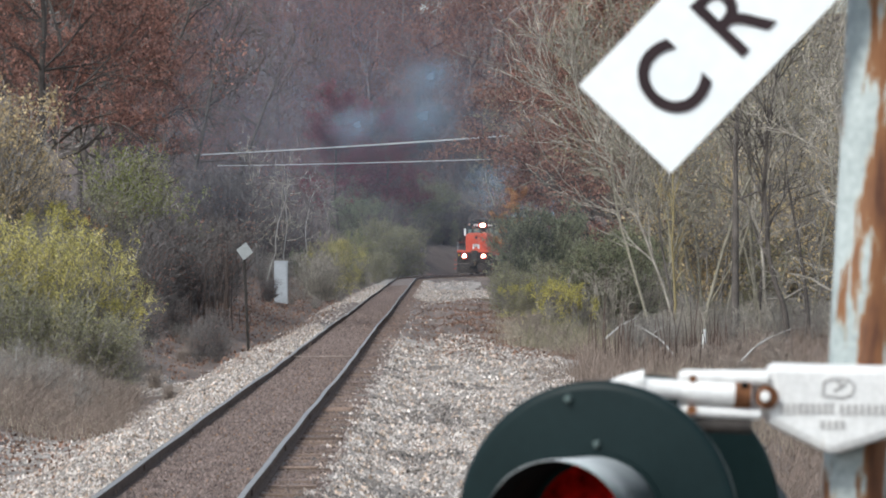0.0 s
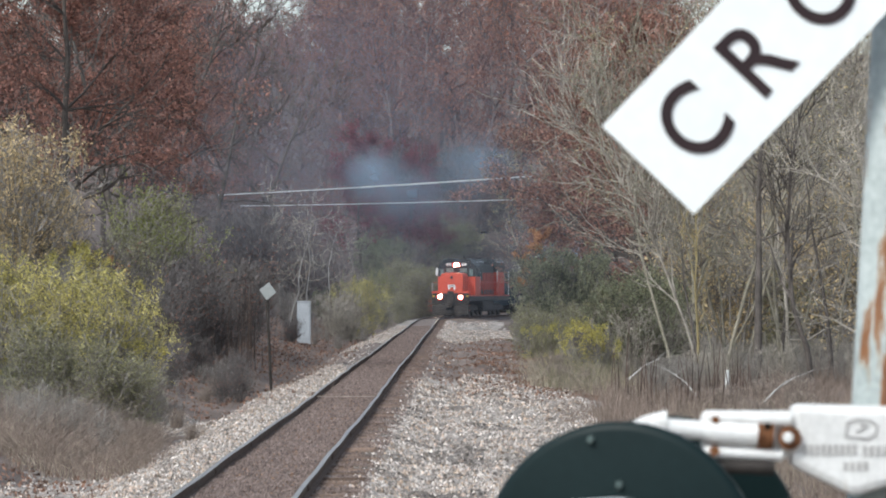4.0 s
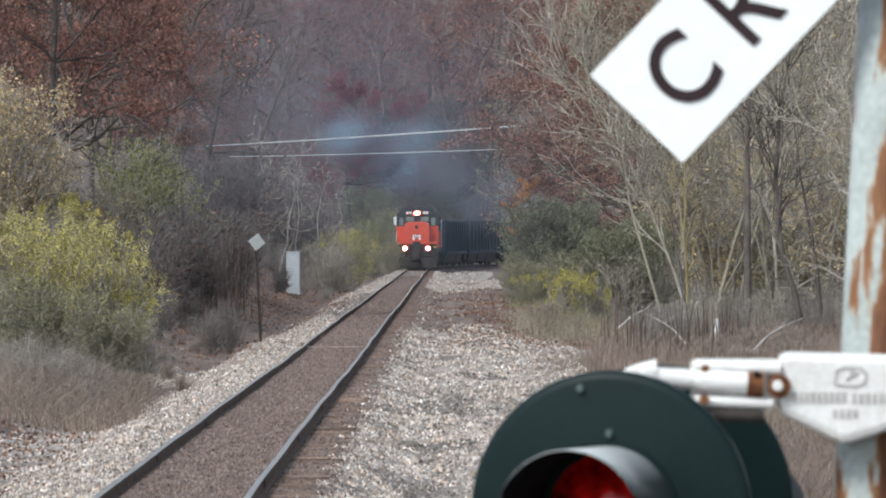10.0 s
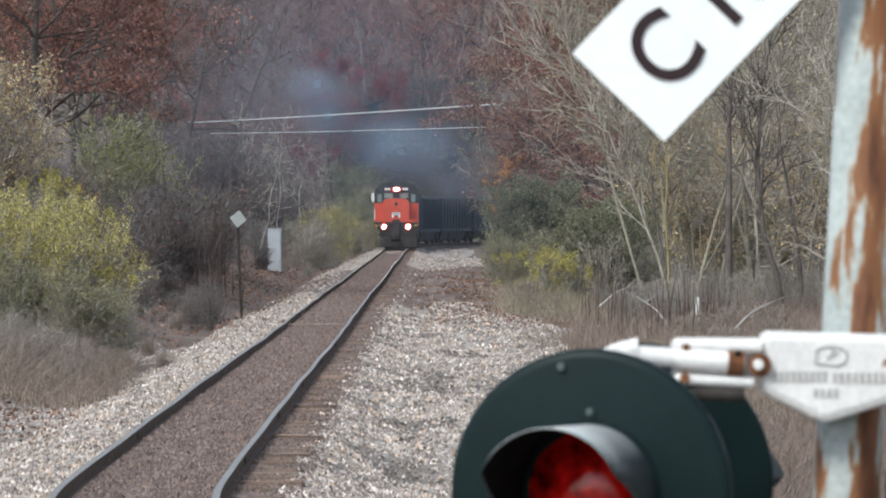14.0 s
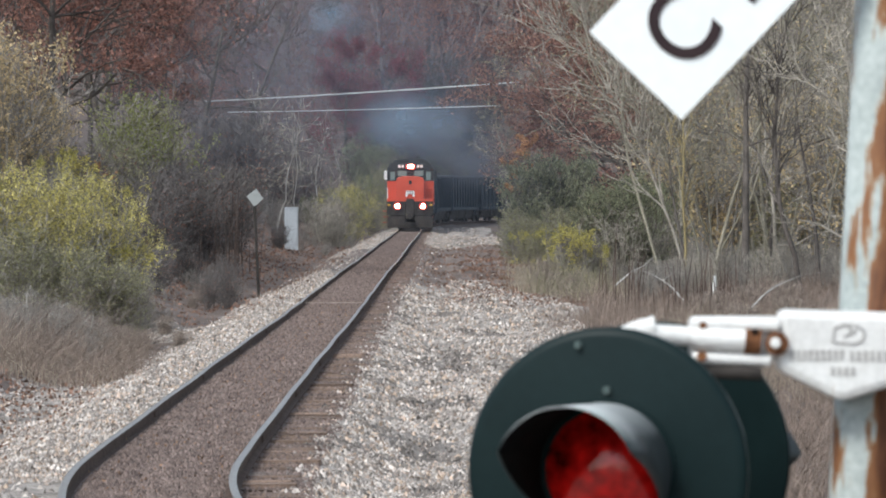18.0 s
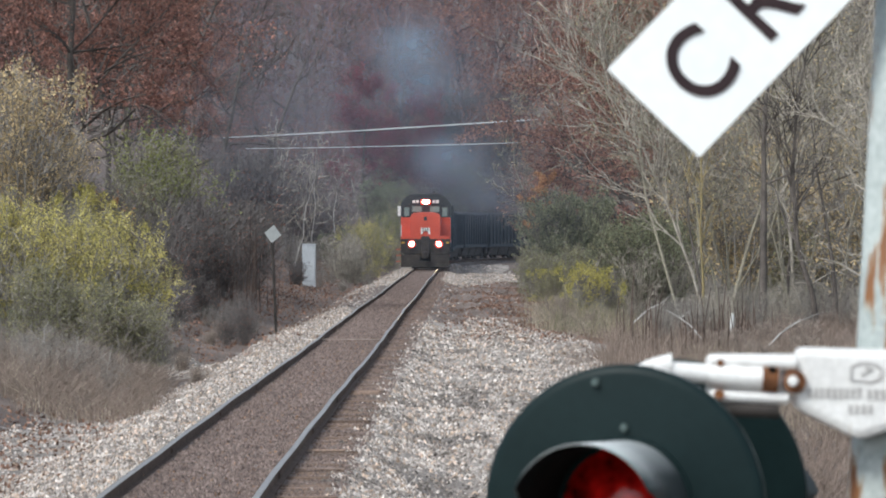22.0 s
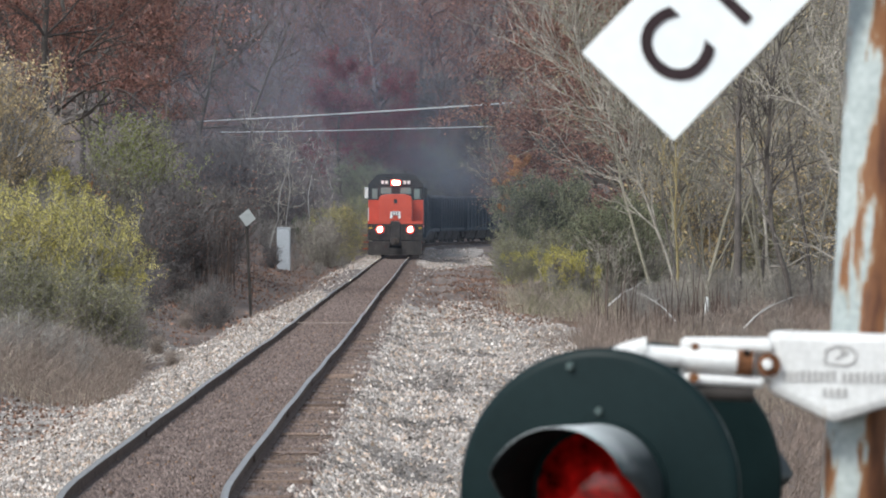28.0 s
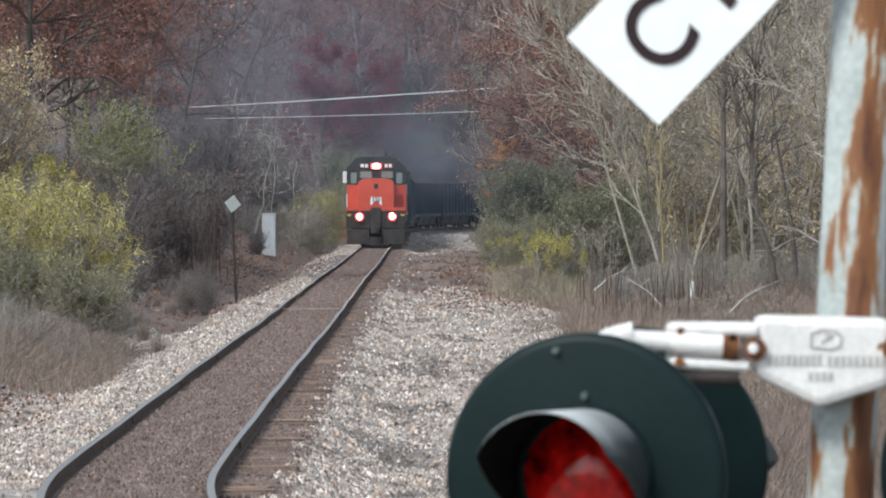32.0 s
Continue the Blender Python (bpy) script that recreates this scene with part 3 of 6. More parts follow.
# ---- plants ----
def tree_model(name, label, category, seed, tall, girth, limbs, leaf=None, bark=BARK_GREY, crown=None, leaf_n=0, leaf_size=0.12, depth=3, kids=4,
               first=0.25, bend=0.16, rise=0.06, wide=0.95, spread=0.45, lift=(0.1, 0.9), splay=0.42, stems=1, min_r=0.0, ratio=0.62, leaf_low=0.0, loose=0.06):
    """A tree or shrub at the origin: trunk, limbs and twigs as one branching mesh, and a crown of separate leaves."""
    r = np.random.default_rng(seed)
    trunk, segs, tips = [], [], []
    tv, tf, base = [], [], 0
    for _ in range(stems):
        p, d = np.array([r.normal() * 0.12 * (stems > 1), r.normal() * 0.12 * (stems > 1), -0.25]), np.array([r.normal() * (0.06 if stems == 1 else splay), r.normal() * (0.06 if stems == 1 else splay), 1.0])
        n, rr = 9, girth
        for k in range(n):
            d = d + r.normal(size=3) * bend * 0.5
            d[2] += 0.15
            d /= np.linalg.norm(d)
            q = p + d * tall / n * (1.0 if stems == 1 else r.uniform(0.75, 1.05))
            r2 = max(girth * (1 - (k + 1) / n * 0.85), 0.008)
            trunk.append((*p, *q, rr, r2))
            if (k + 1) / n >= first:
                for _ in range(limbs):
                    a = r.uniform(0, 6.283)
                    nd = np.array([math.cos(a), math.sin(a), r.uniform(*lift)])
                    nd /= np.linalg.norm(nd)
                    grow(r, q, nd, tall * spread * r.uniform(0.5, 1.0) * (1.15 - 0.6 * (k + 1) / n), r2 * 0.55, depth - 1, segs, tips, kids, bend, rise, wide, ratio)
            p, rr = q, r2
        v, f = tube_line([t[0:3] for t in trunk] + [trunk[-1][3:6]], [t[6] for t in trunk] + [trunk[-1][7]], 7 if stems == 1 else 5)
        tv.append(v), tf.append(f + base)
        base += len(v)
        trunk = []
    ob = thing(name, label, category)
    v, f = np.concatenate(tv), np.concatenate(tf)
    st = piece("trunk" if stems == 1 else "stem_clump", mesh_of("trunk", v, f, bark, smooth=True), ob)
    if stems > 1:
        tagged(st, kind="stuff")
    sg = np.array(segs)
    if min_r:
        sg[:, 6:8] = np.maximum(sg[:, 6:8], min_r)
    v, f = tubes(sg, 3)
    piece("crown", mesh_of("crown", v, f, crown or bark), ob)
    if leaf is not None and leaf_n:
        pick = r.integers(0, len(sg), leaf_n * 2)
        u = r.uniform(0, 1, (leaf_n * 2, 1))
        c = sg[pick, 0:3] * (1 - u) + sg[pick, 3:6] * u + r.normal(size=(leaf_n * 2, 3)) * loose
        thin = sg[pick, 7] < np.median(sg[:, 7]) * 1.6
        # leaves hang in sprays: whole regions stay bare
        keepers = np.sin(c[:, 0] * 2.1 + seed) + np.sin(c[:, 1] * 1.9 + 1.3 * seed) + np.sin(c[:, 2] * 2.3 + 0.7 * seed) > -0.9
        c = c[thin & keepers & (c[:, 2] > leaf_low)][:leaf_n]
        v, f = leaf_quads(r, c, leaf_size)
        piece("foliage", mesh_of("foliage", v, f, leaf), ob)
    return ob


def planted(model, x, y, size=1.0, turn=0.0, sink=0.0, lean=0.0, first=False, even=False):
    m = pose(x, y, float(height(x, y)) - sink, lean, 0, turn) @ Matrix.Diagonal((size, size, size, 1))
    if first:
        model.matrix_basis = m
        return model
    return copy_thing(model, m @ Matrix.Diagonal((*(1 / k for k in model.scale), 1)) if even else m)


def plant_all(models, spots, even=False):
    """The first spot of each model takes the model itself, the others take copies."""
    used = set()
    for k, x, y, size, turn in spots:
        planted(models[k], x, y, size, turn, first=k not in used, even=even)
        used.add(k)


R = random.Random(21)


def row_of(n, far, side, size, kinds):
    """n random spots: far and side are ranges in metres; sorted so that they keep some distance."""
    out = []
    for i in range(n):
        y = R.uniform(*far)
        out.append((R.choice(kinds), R.uniform(*side(y)), y, R.uniform(*size), R.uniform(0, 360)))
    return out


# bare grey thicket on the right
thicket = [tree_model("bare_tree", "slender bare tree with olive grey tangled branches", "tree", 31 + i, 11.5 + 0.8 * i, 0.034 + 0.01 * i, 3, depth=3, kids=4, first=0.3, lift=(0.25, 1.4),
                      spread=0.24, bend=0.34, min_r=0.0085, bark=THICKET, crown=(TWIG_BROWN, BARK_GREY, BARK_GREY, THICKET)[i],
                      leaf=(LEAF_TAN, LEAF_OLIVE, LEAF_OLIVE, LEAF_TAN)[i], leaf_n=500, leaf_size=0.085, rise=0.08) for i in range(4)]
px = lambda x, y: (x - 784) * y / FOCAL
plant_all(thicket, row_of(44, (155, 250), lambda y: (px(1150, y), px(1670, y)), (0.85, 1.2), (0, 1, 2, 3)))


def arched_tree(name, label, seed, tall, girth, lean, bow, bark, spray=3, min_r=0.0105, kids=4):
    """A bare tree whose trunk leans by lean degrees at its foot and bow degrees at its tip, towards -x, and carries sprays of shoots on its upper half."""
    r = np.random.default_rng(seed)
    n, p, path, segs, tips = 12, np.array([0.0, 0.0, -0.3]), [], [], []
    path.append(p)
    for k in range(n):
        a = radians(lean + (bow - lean) * (k / (n - 1)) ** 1.3 + r.normal() * 5)
        d = np.array([-math.sin(a), r.normal() * 0.07, math.cos(a)])
        p = p + d * tall / n
        path.append(p)
        if k >= 3:
            for _ in range(spray):
                nd = d + r.normal(size=3) * 0.5 + np.array([-0.1, 0, 0.35])
                grow(r, p, nd / np.linalg.norm(nd), tall * 0.26 * r.uniform(0.5, 1.1), girth * (1 - k / n) * 0.5 + 0.006, 2, segs, tips, kids, 0.2, 0.1, 0.75, 0.62)
    ob = thing(name, label, "tree")
    v, f = tube_line(path, [girth * (1 - 0.78 * k / n) for k in range(n + 1)], 7)
    piece("trunk", mesh_of("trunk", v, f, bark, smooth=True), ob)
    sg = np.array(segs)
    sg[:, 6:8] = np.maximum(sg[:, 6:8], min_r)
    v, f = tubes(sg, 3)
    piece("crown", mesh_of("crown", v, f, bark), ob)
    return ob


planted(arched_tree("leaning_bare_tree", "pale bare tree arching towards the track", 301, 9.7, 0.062, 14, 41, BARK_GREY), px(1204, 158), 158, 1.0, 0, first=True)
planted(arched_tree("leaning_bare_tree", "slim pale bare tree leaning towards the track", 302, 9.4, 0.046, 10, 33, THICKET), px(1226, 160), 160, 1.0, 0, first=True)
planted(arched_tree("leaning_bare_tree", "bare young tree with a slight lean", 303, 10.2, 0.04, 6, 26, THICKET, spray=2), px(1246, 163), 163, 1.0, 0, first=True)
planted(arched_tree("straight_sapling", "straight ochre-barked sapling before the thicket", 304, 7.4, 0.05, 0, 2, BARK_OCHRE, spray=1, kids=2), px(1190, 152), 152, 1.0, 0, first=True)
planted(arched_tree("crooked_bare_tree", "pale thick-limbed bare tree in the thicket", 305, 8.8, 0.095, -4, 16, BARK_GREY, spray=2, min_r=0.013), px(1490, 152), 152, 1.0, 0, first=True)
planted(arched_tree("crooked_bare_tree", "dark crooked bare tree in the thicket", 306, 9.5, 0.1, 12, -14, BARK_DARK, spray=2, min_r=0.013), px(1400, 154), 154, 1.0, 0, first=True)

straight = tree_model("dark_straight_tree", "straight dark-barked bare tree in the thicket", "tree", 78, 13.0, 0.17, 1, depth=3, kids=3, first=0.35, spread=0.2, bend=0.12, min_r=0.012, bark=BARK_DARK)
planted(straight, px(1297, 156), 156, 0.85, 30, first=True)
planted(straight, px(1195, 153), 153, 0.45, 100)
planted(straight, px(1430, 158), 158, 0.6, 160)
planted(straight, px(1345, 170), 170, 0.55, 250)
gnarled = tree_model("gnarled_bare_tree", "bare tree with crooked pale grey limbs", "tree", 79, 9.5, 0.085, 2, depth=3, kids=3, first=0.2, spread=0.34, bend=0.42, min_r=0.011, bark=BARK_GREY, lift=(0.2, 1.2))
planted(gnarled, px(1475, 150), 150, 1.0, 40, first=True)
planted(gnarled, px(1385, 160), 160, 0.85, 220)

# oaks that keep their rusty leaves
oaks = [tree_model("oak_tree", "oak with rusty brown leaves and dark bark", "tree", 51 + i, 14.0, 0.16, 3, depth=3, kids=4, first=0.2, spread=0.34, bend=0.18, min_r=0.012,
                   bark=BARK_DARK, crown=BARK_DARK, leaf=(LEAF_RED, LEAF_BROWN, LEAF_RED)[i], leaf_n=(21000, 17000, 20000)[i], leaf_size=0.13, leaf_low=(4.2, 3.5, 4.6)[i], loose=0.18) for i in range(3)]
plant_all(oaks, [
    (0, px(60, 165), 165, 1.0, 10), (2, px(-190, 168), 168, 1.0, 70), (2, px(190, 200), 200, 0.85, 130), (0, px(-20, 210), 210, 1.1, 250), (2, px(60, 265), 265, 1.2, 20), (0, px(165, 290), 290, 1.1, 90), (2, px(300, 400), 400, 1.1, 90), (2, px(-40, 300), 300, 1.3, 10), (0, px(60, 330), 330, 1.35, 60), (2, px(140, 360), 360, 1.35, 200), (0, px(-130, 230), 230, 1.2, 140),
    (1, px(1115, 228), 228, 0.9, 170), (2, px(1160, 285), 285, 1.1, 210)])
maple = tree_model("red_maple_tree", "maple full of dark purple-red leaves beyond the bend", "tree", 58, 13.0, 0.15, 3, depth=3, kids=4, first=0.15, spread=0.36, bend=0.2, min_r=0.014, bark=BARK_DARK,
                   leaf=LEAF_WINE, leaf_n=16000, leaf_size=0.17, leaf_low=1.6, loose=0.3)
for k, (x, far, size, turn) in enumerate(((600, 450, 0.86, 30), (668, 455, 0.92, 150), (720, 462, 0.66, 260))):
    planted(maple, px(x, far), far, size, turn, first=k == 0)
broad = tree_model("broad_oak_tree", "broad oak full of rusty brown leaves", "tree", 57, 14.5, 0.26, 3, depth=3, kids=4, first=0.18, spread=0.46, bend=0.2, min_r=0.012, bark=BARK_DARK,
                   leaf=LEAF_BROWN, leaf_n=48000, leaf_size=0.14, leaf_low=2.3, loose=0.2, lift=(0.0, 0.7))
for k, (x, far, size, turn) in enumerate(((1086, 244, 1.0, 40), (1160, 258, 1.0, 170), (1084, 285, 1.0, 290), (1150, 300, 1.15, 80))):
    planted(broad, px(x, far), far, size, turn, first=k == 0)

# dark bare trees on the left bank, and the pale ones behind the box
dark_trees = [tree_model("dark_bare_tree", "bare tree with dark spreading limbs", "tree", 61 + i, 13.0, 0.16, 2, depth=3, kids=4, first=0.3, spread=0.42, bend=0.2, min_r=0.018, bark=BARK_DARK, crown=BARK_DARK) for i in range(2)]
plant_all(dark_trees, [(0, px(175, 190), 190, 1.0, 0), (1, px(255, 235), 235, 1.1, 80), (0, px(330, 300), 300, 1.2, 200), (1, px(100, 240), 240, 1.1, 310),
                       (1, px(400, 390), 390, 1.2, 120)])
pale = [tree_model("pale_sapling", "thin whitish bare sapling behind the cabinet", "tree", 81 + i, 7.2, 0.04, 2, depth=2, kids=4, first=0.2, spread=0.32, bend=0.34, min_r=0.012, bark=BARK_WHITE, crown=BARK_GREY) for i in range(2)]
plant_all(pale, [(0, px(470, 270), 270, 1.0, 0), (1, px(500, 285), 285, 1.0, 50), (0, px(430, 290), 290, 0.9, 100), (1, px(540, 330), 330, 1.0, 200), (0, px(585, 360), 360, 1.0, 300), (1, px(455, 310), 310, 1.1, 10)])


def shrub_model(name, label, seed, tall, leaf, leaf_n, leaf_size, bark=TWIG_BROWN, stems=14, min_r=0.008, crown=None, splay=0.42):
    return tree_model(name, label, "shrub", seed, tall, 0.02, 1, leaf=leaf, bark=bark, crown=crown or bark, leaf_n=leaf_n, leaf_size=leaf_size, depth=2, kids=3, first=0.2,
                      spread=0.32 if splay > 0.3 else 0.16, bend=0.2, rise=0.12, stems=stems, min_r=min_r, splay=splay)


shrubs = [
    shrub_model("yellow_shrub", "yellow-green leafy shrub on the bank", 101, 3.3, LEAF_STRAW, 5600, 0.055),
    shrub_model("olive_shrub", "half-bare shrub with olive green leaves", 102, 3.2, LEAF_OLIVE, 3200, 0.085),
    shrub_model("green_shrub", "dense dark green shrub beside the roadbed", 103, 3.6, LEAF_GREEN, 9000, 0.068, bark=BARK_DARK),
    shrub_model("bare_shrub", "grey brown leafless brush in the undergrowth", 104, 3.2, None, 0, 0.1, bark=TWIG_BROWN, stems=20),
    shrub_model("dark_shrub", "dark leafless brush with upright stems", 105, 3.6, LEAF_BROWN, 300, 0.09, bark=DARK_TWIG, stems=22, min_r=0.011),
    shrub_model("orange_shrub", "small shrub with orange leaves", 106, 2.6, LEAF_ORANGE, 1500, 0.1),
    shrub_model("red_shrub", "leafy shrub with rust red leaves", 107, 3.4, LEAF_RED, 2800, 0.11, bark=BARK_DARK),
    shrub_model("grey_shrub", "pale grey tangled bare brush beside the gravel", 108, 2.8, None, 0, 0.1, bark=BARK_GREY, stems=20),
    shrub_model("tan_shrub", "tall shrub with tan and yellowish leaves", 109, 3.4, LEAF_TAN, 3600, 0.07),
    shrub_model("low_brush", "low tangle of bleached dry brush", 110, 1.1, None, 0, 0.1, bark=GREY_BRUSH, stems=34, min_r=0.0055),
    shrub_model("yellow_shoots", "upright shoots with bright yellow leaves", 111, 2.1, LEAF_YELLOW, 4000, 0.055, stems=14, splay=0.16),
    shrub_model("lime_shrub", "tall shrub with yellow-green leaves", 112, 3.3, LEAF_LIME, 3200, 0.07),
]
Y_, O_, G_, B_, D_, A_, E_, P_, T_, L_, S_, N_ = range(12)
spots = []
KIND_SIZE = (0.99, 0.73, 0.50, 0.47, 0.89, 1.06, 1.04, 0.65, 1.04, 0.83, 0.99, 1.00)      # size factor of each kind, set to keep the fitted view


def put(kind, x, far, size, n=1, jx=0.0, jf=0.0):
    q = random.Random(kind * 7919 + int(x * 31 + far * 17))
    for _ in range(n):
        f = far + q.uniform(-jf, jf)
        spots.append((kind, px(x + q.uniform(-jx, jx), f), f, size * KIND_SIZE[kind] * q.uniform(0.85, 1.15), q.uniform(0, 360)))


# left, from near to far
put(Y_, 0, 112, 0.95, 4, 50, 3)
put(Y_, 110, 114, 0.92, 4, 40, 4)
put(Y_, 185, 116, 0.66, 4, 30, 3)
put(P_, 90, 110, 0.7, 2, 110, 3)
put(B_, 150, 110, 0.9, 7, 110, 3)
put(G_, 60, 108, 0.5, 4, 80, 2)
put(S_, 100, 113, 1.1, 8, 90, 3)
put(B_, 120, 113, 0.8, 4, 90, 3)
put(O_, 20, 108, 0.8, 3, 60, 3)
put(O_, 120, 107, 0.75, 6, 100, 2)
put(G_, 530, 335, 1.3, 1, 4, 3)
put(L_, 90, 104, 0.8, 6, 110, 4)
put(B_, 70, 97, 0.6, 14, 120, 4)
put(L_, 60, 94, 0.55, 8, 110, 4)
put(L_, 245, 108, 0.6, 5, 60, 5)
put(B_, 230, 118, 0.35, 6, 60, 6)
put(T_, -5, 152, 1.4, 3, 28, 4)
put(T_, 82, 157, 1.1, 1, 8, 3)
put(N_, 208, 186, 1.75, 1, 3, 2)
put(N_, 256, 190, 1.3, 1, 3, 2)
put(B_, 60, 150, 1.2, 4, 70, 4)
put(D_, 140, 156, 0.9, 2, 50, 5)
put(O_, 200, 165, 1.2, 2, 20, 3)
put(S_, 120, 150, 1.1, 4, 40, 6)
put(D_, 290, 150, 0.4, 12, 100, 12)
put(B_, 330, 158, 0.5, 7, 70, 8)
put(B_, 560, 270, 0.55, 8, 50, 20)
put(L_, 320, 145, 0.5, 8, 70, 10)
put(O_, 190, 170, 1.2, 3, 40, 8)
put(D_, 215, 160, 0.95, 5, 45, 10)
put(D_, 320, 184, 0.95, 8, 60, 12)
put(D_, 375, 205, 1.05, 6, 45, 10)
put(B_, 280, 205, 1.5, 5, 90, 10)
put(O_, 235, 215, 1.6, 2, 20, 5)
put(O_, 262, 218, 1.7, 2, 14, 3)
put(D_, 400, 300, 1.6, 7, 60, 20)
put(D_, 480, 340, 1.5, 7, 60, 20)
put(B_, 650, 430, 1.5, 9, 60, 15)
put(A_, 135, 161, 1.0, 1, 3, 2)
put(B_, 440, 285, 1.2, 5, 40, 12)
put(B_, 540, 310, 1.1, 6, 45, 20)
put(Y_, 604, 300, 1.15, 2, 12, 6)
put(P_, 560, 296, 1.5, 5, 45, 8)
put(N_, 590, 310, 1.35, 1, 6, 4)
put(O_, 630, 345, 0.9, 5, 40, 18)
put(O_, 680, 422, 1.9, 8, 45, 8)
put(G_, 645, 436, 2.5, 4, 30, 6)
put(N_, 625, 415, 1.2, 2, 16, 5)
put(O_, 775, 468, 2.1, 8, 45, 6)
put(D_, 775, 462, 1.2, 6, 45, 5)
put(O_, 650, 385, 1.0, 6, 30, 12)
put(B_, 610, 395, 1.3, 8, 55, 15)
put(D_, 700, 440, 1.3, 8, 50, 8)
put(O_, 765, 464, 1.1, 6, 40, 5)
put(D_, 800, 500, 2.6, 7, 70, 12)
put(O_, 690, 455, 1.3, 8, 70, 8)
put(D_, 474, 247, 0.4, 3, 6, 2)
put(G_, 665, 470, 1.5, 5, 60, 10)
put(D_, 740, 475, 1.6, 8, 60, 10)
put(E_, 635, 485, 1.9, 4, 35, 8)
# right, from near to far
put(L_, 985, 152, 1.1, 8, 50, 5)
put(S_, 1002, 161, 0.98, 7, 34, 4)
put(S_, 985, 166, 0.8, 6, 45, 5)
put(S_, 915, 203, 0.78, 3, 22, 4)
put(O_, 960, 196, 0.62, 5, 45, 6)
put(O_, 905, 215, 0.9, 6, 32, 10)
put(G_, 968, 228, 2.75, 3, 22, 4)
put(G_, 930, 230, 1.9, 2, 8, 3)
put(O_, 985, 222, 1.1, 4, 36, 6)
put(B_, 990, 216, 1.1, 4, 40, 6)
put(O_, 885, 240, 0.72, 5, 22, 8)
put(O_, 1085, 188, 1.7, 3, 45, 6)
put(G_, 1085, 171, 2.0, 3, 30, 3)
put(P_, 1100, 168, 1.5, 4, 40, 3)
put(P_, 1090, 184, 1.6, 4, 50, 6)
put(B_, 1095, 178, 1.2, 6, 60, 6)
put(P_, 1190, 150, 0.9, 4, 60, 3)
put(B_, 1200, 149, 0.9, 7, 70, 3)
put(B_, 1130, 180, 0.9, 5, 80, 10)
put(B_, 1330, 157, 0.8, 16, 260, 6)
put(P_, 1330, 165, 0.9, 10, 230, 12)
put(B_, 1400, 185, 1.1, 10, 200, 12)
put(O_, 1350, 205, 1.7, 11, 220, 12)
put(T_, 1380, 200, 1.9, 6, 200, 10)
put(L_, 1400, 130, 1.1, 10, 200, 12)
put(G_, 972, 275, 1.0, 5, 18, 12)
put(E_, 1085, 240, 1.3, 3, 40, 8)
put(O_, 928, 305, 0.8, 5, 10, 12)
put(D_, 945, 350, 1.5, 5, 25, 15)
plant_all(shrubs, spots, even=True)
# an added stem carries the orange leaf patch of the oak
sapling = tree_model("orange_sapling", "slender stem added to hold the oak's orange leaves", "tree", 131, 5.7, 0.05, 3, depth=2, kids=4, first=0.55, spread=0.17, bend=0.2, min_r=0.012, bark=BARK_DARK,
                     leaf=LEAF_ORANGE, leaf_n=1300, leaf_size=0.15, leaf_low=3.9)
planted(sapling, px(890, 240), 240, 0.95, 40, first=True)
planted(sapling, px(908, 243), 243, 0.88, 200)
planted(thicket[0], px(912, 264), 264, 0.8, 30)
planted(thicket[3], px(936, 258), 258, 0.75, 140)
planted(thicket[1], px(958, 262), 262, 0.85, 220)


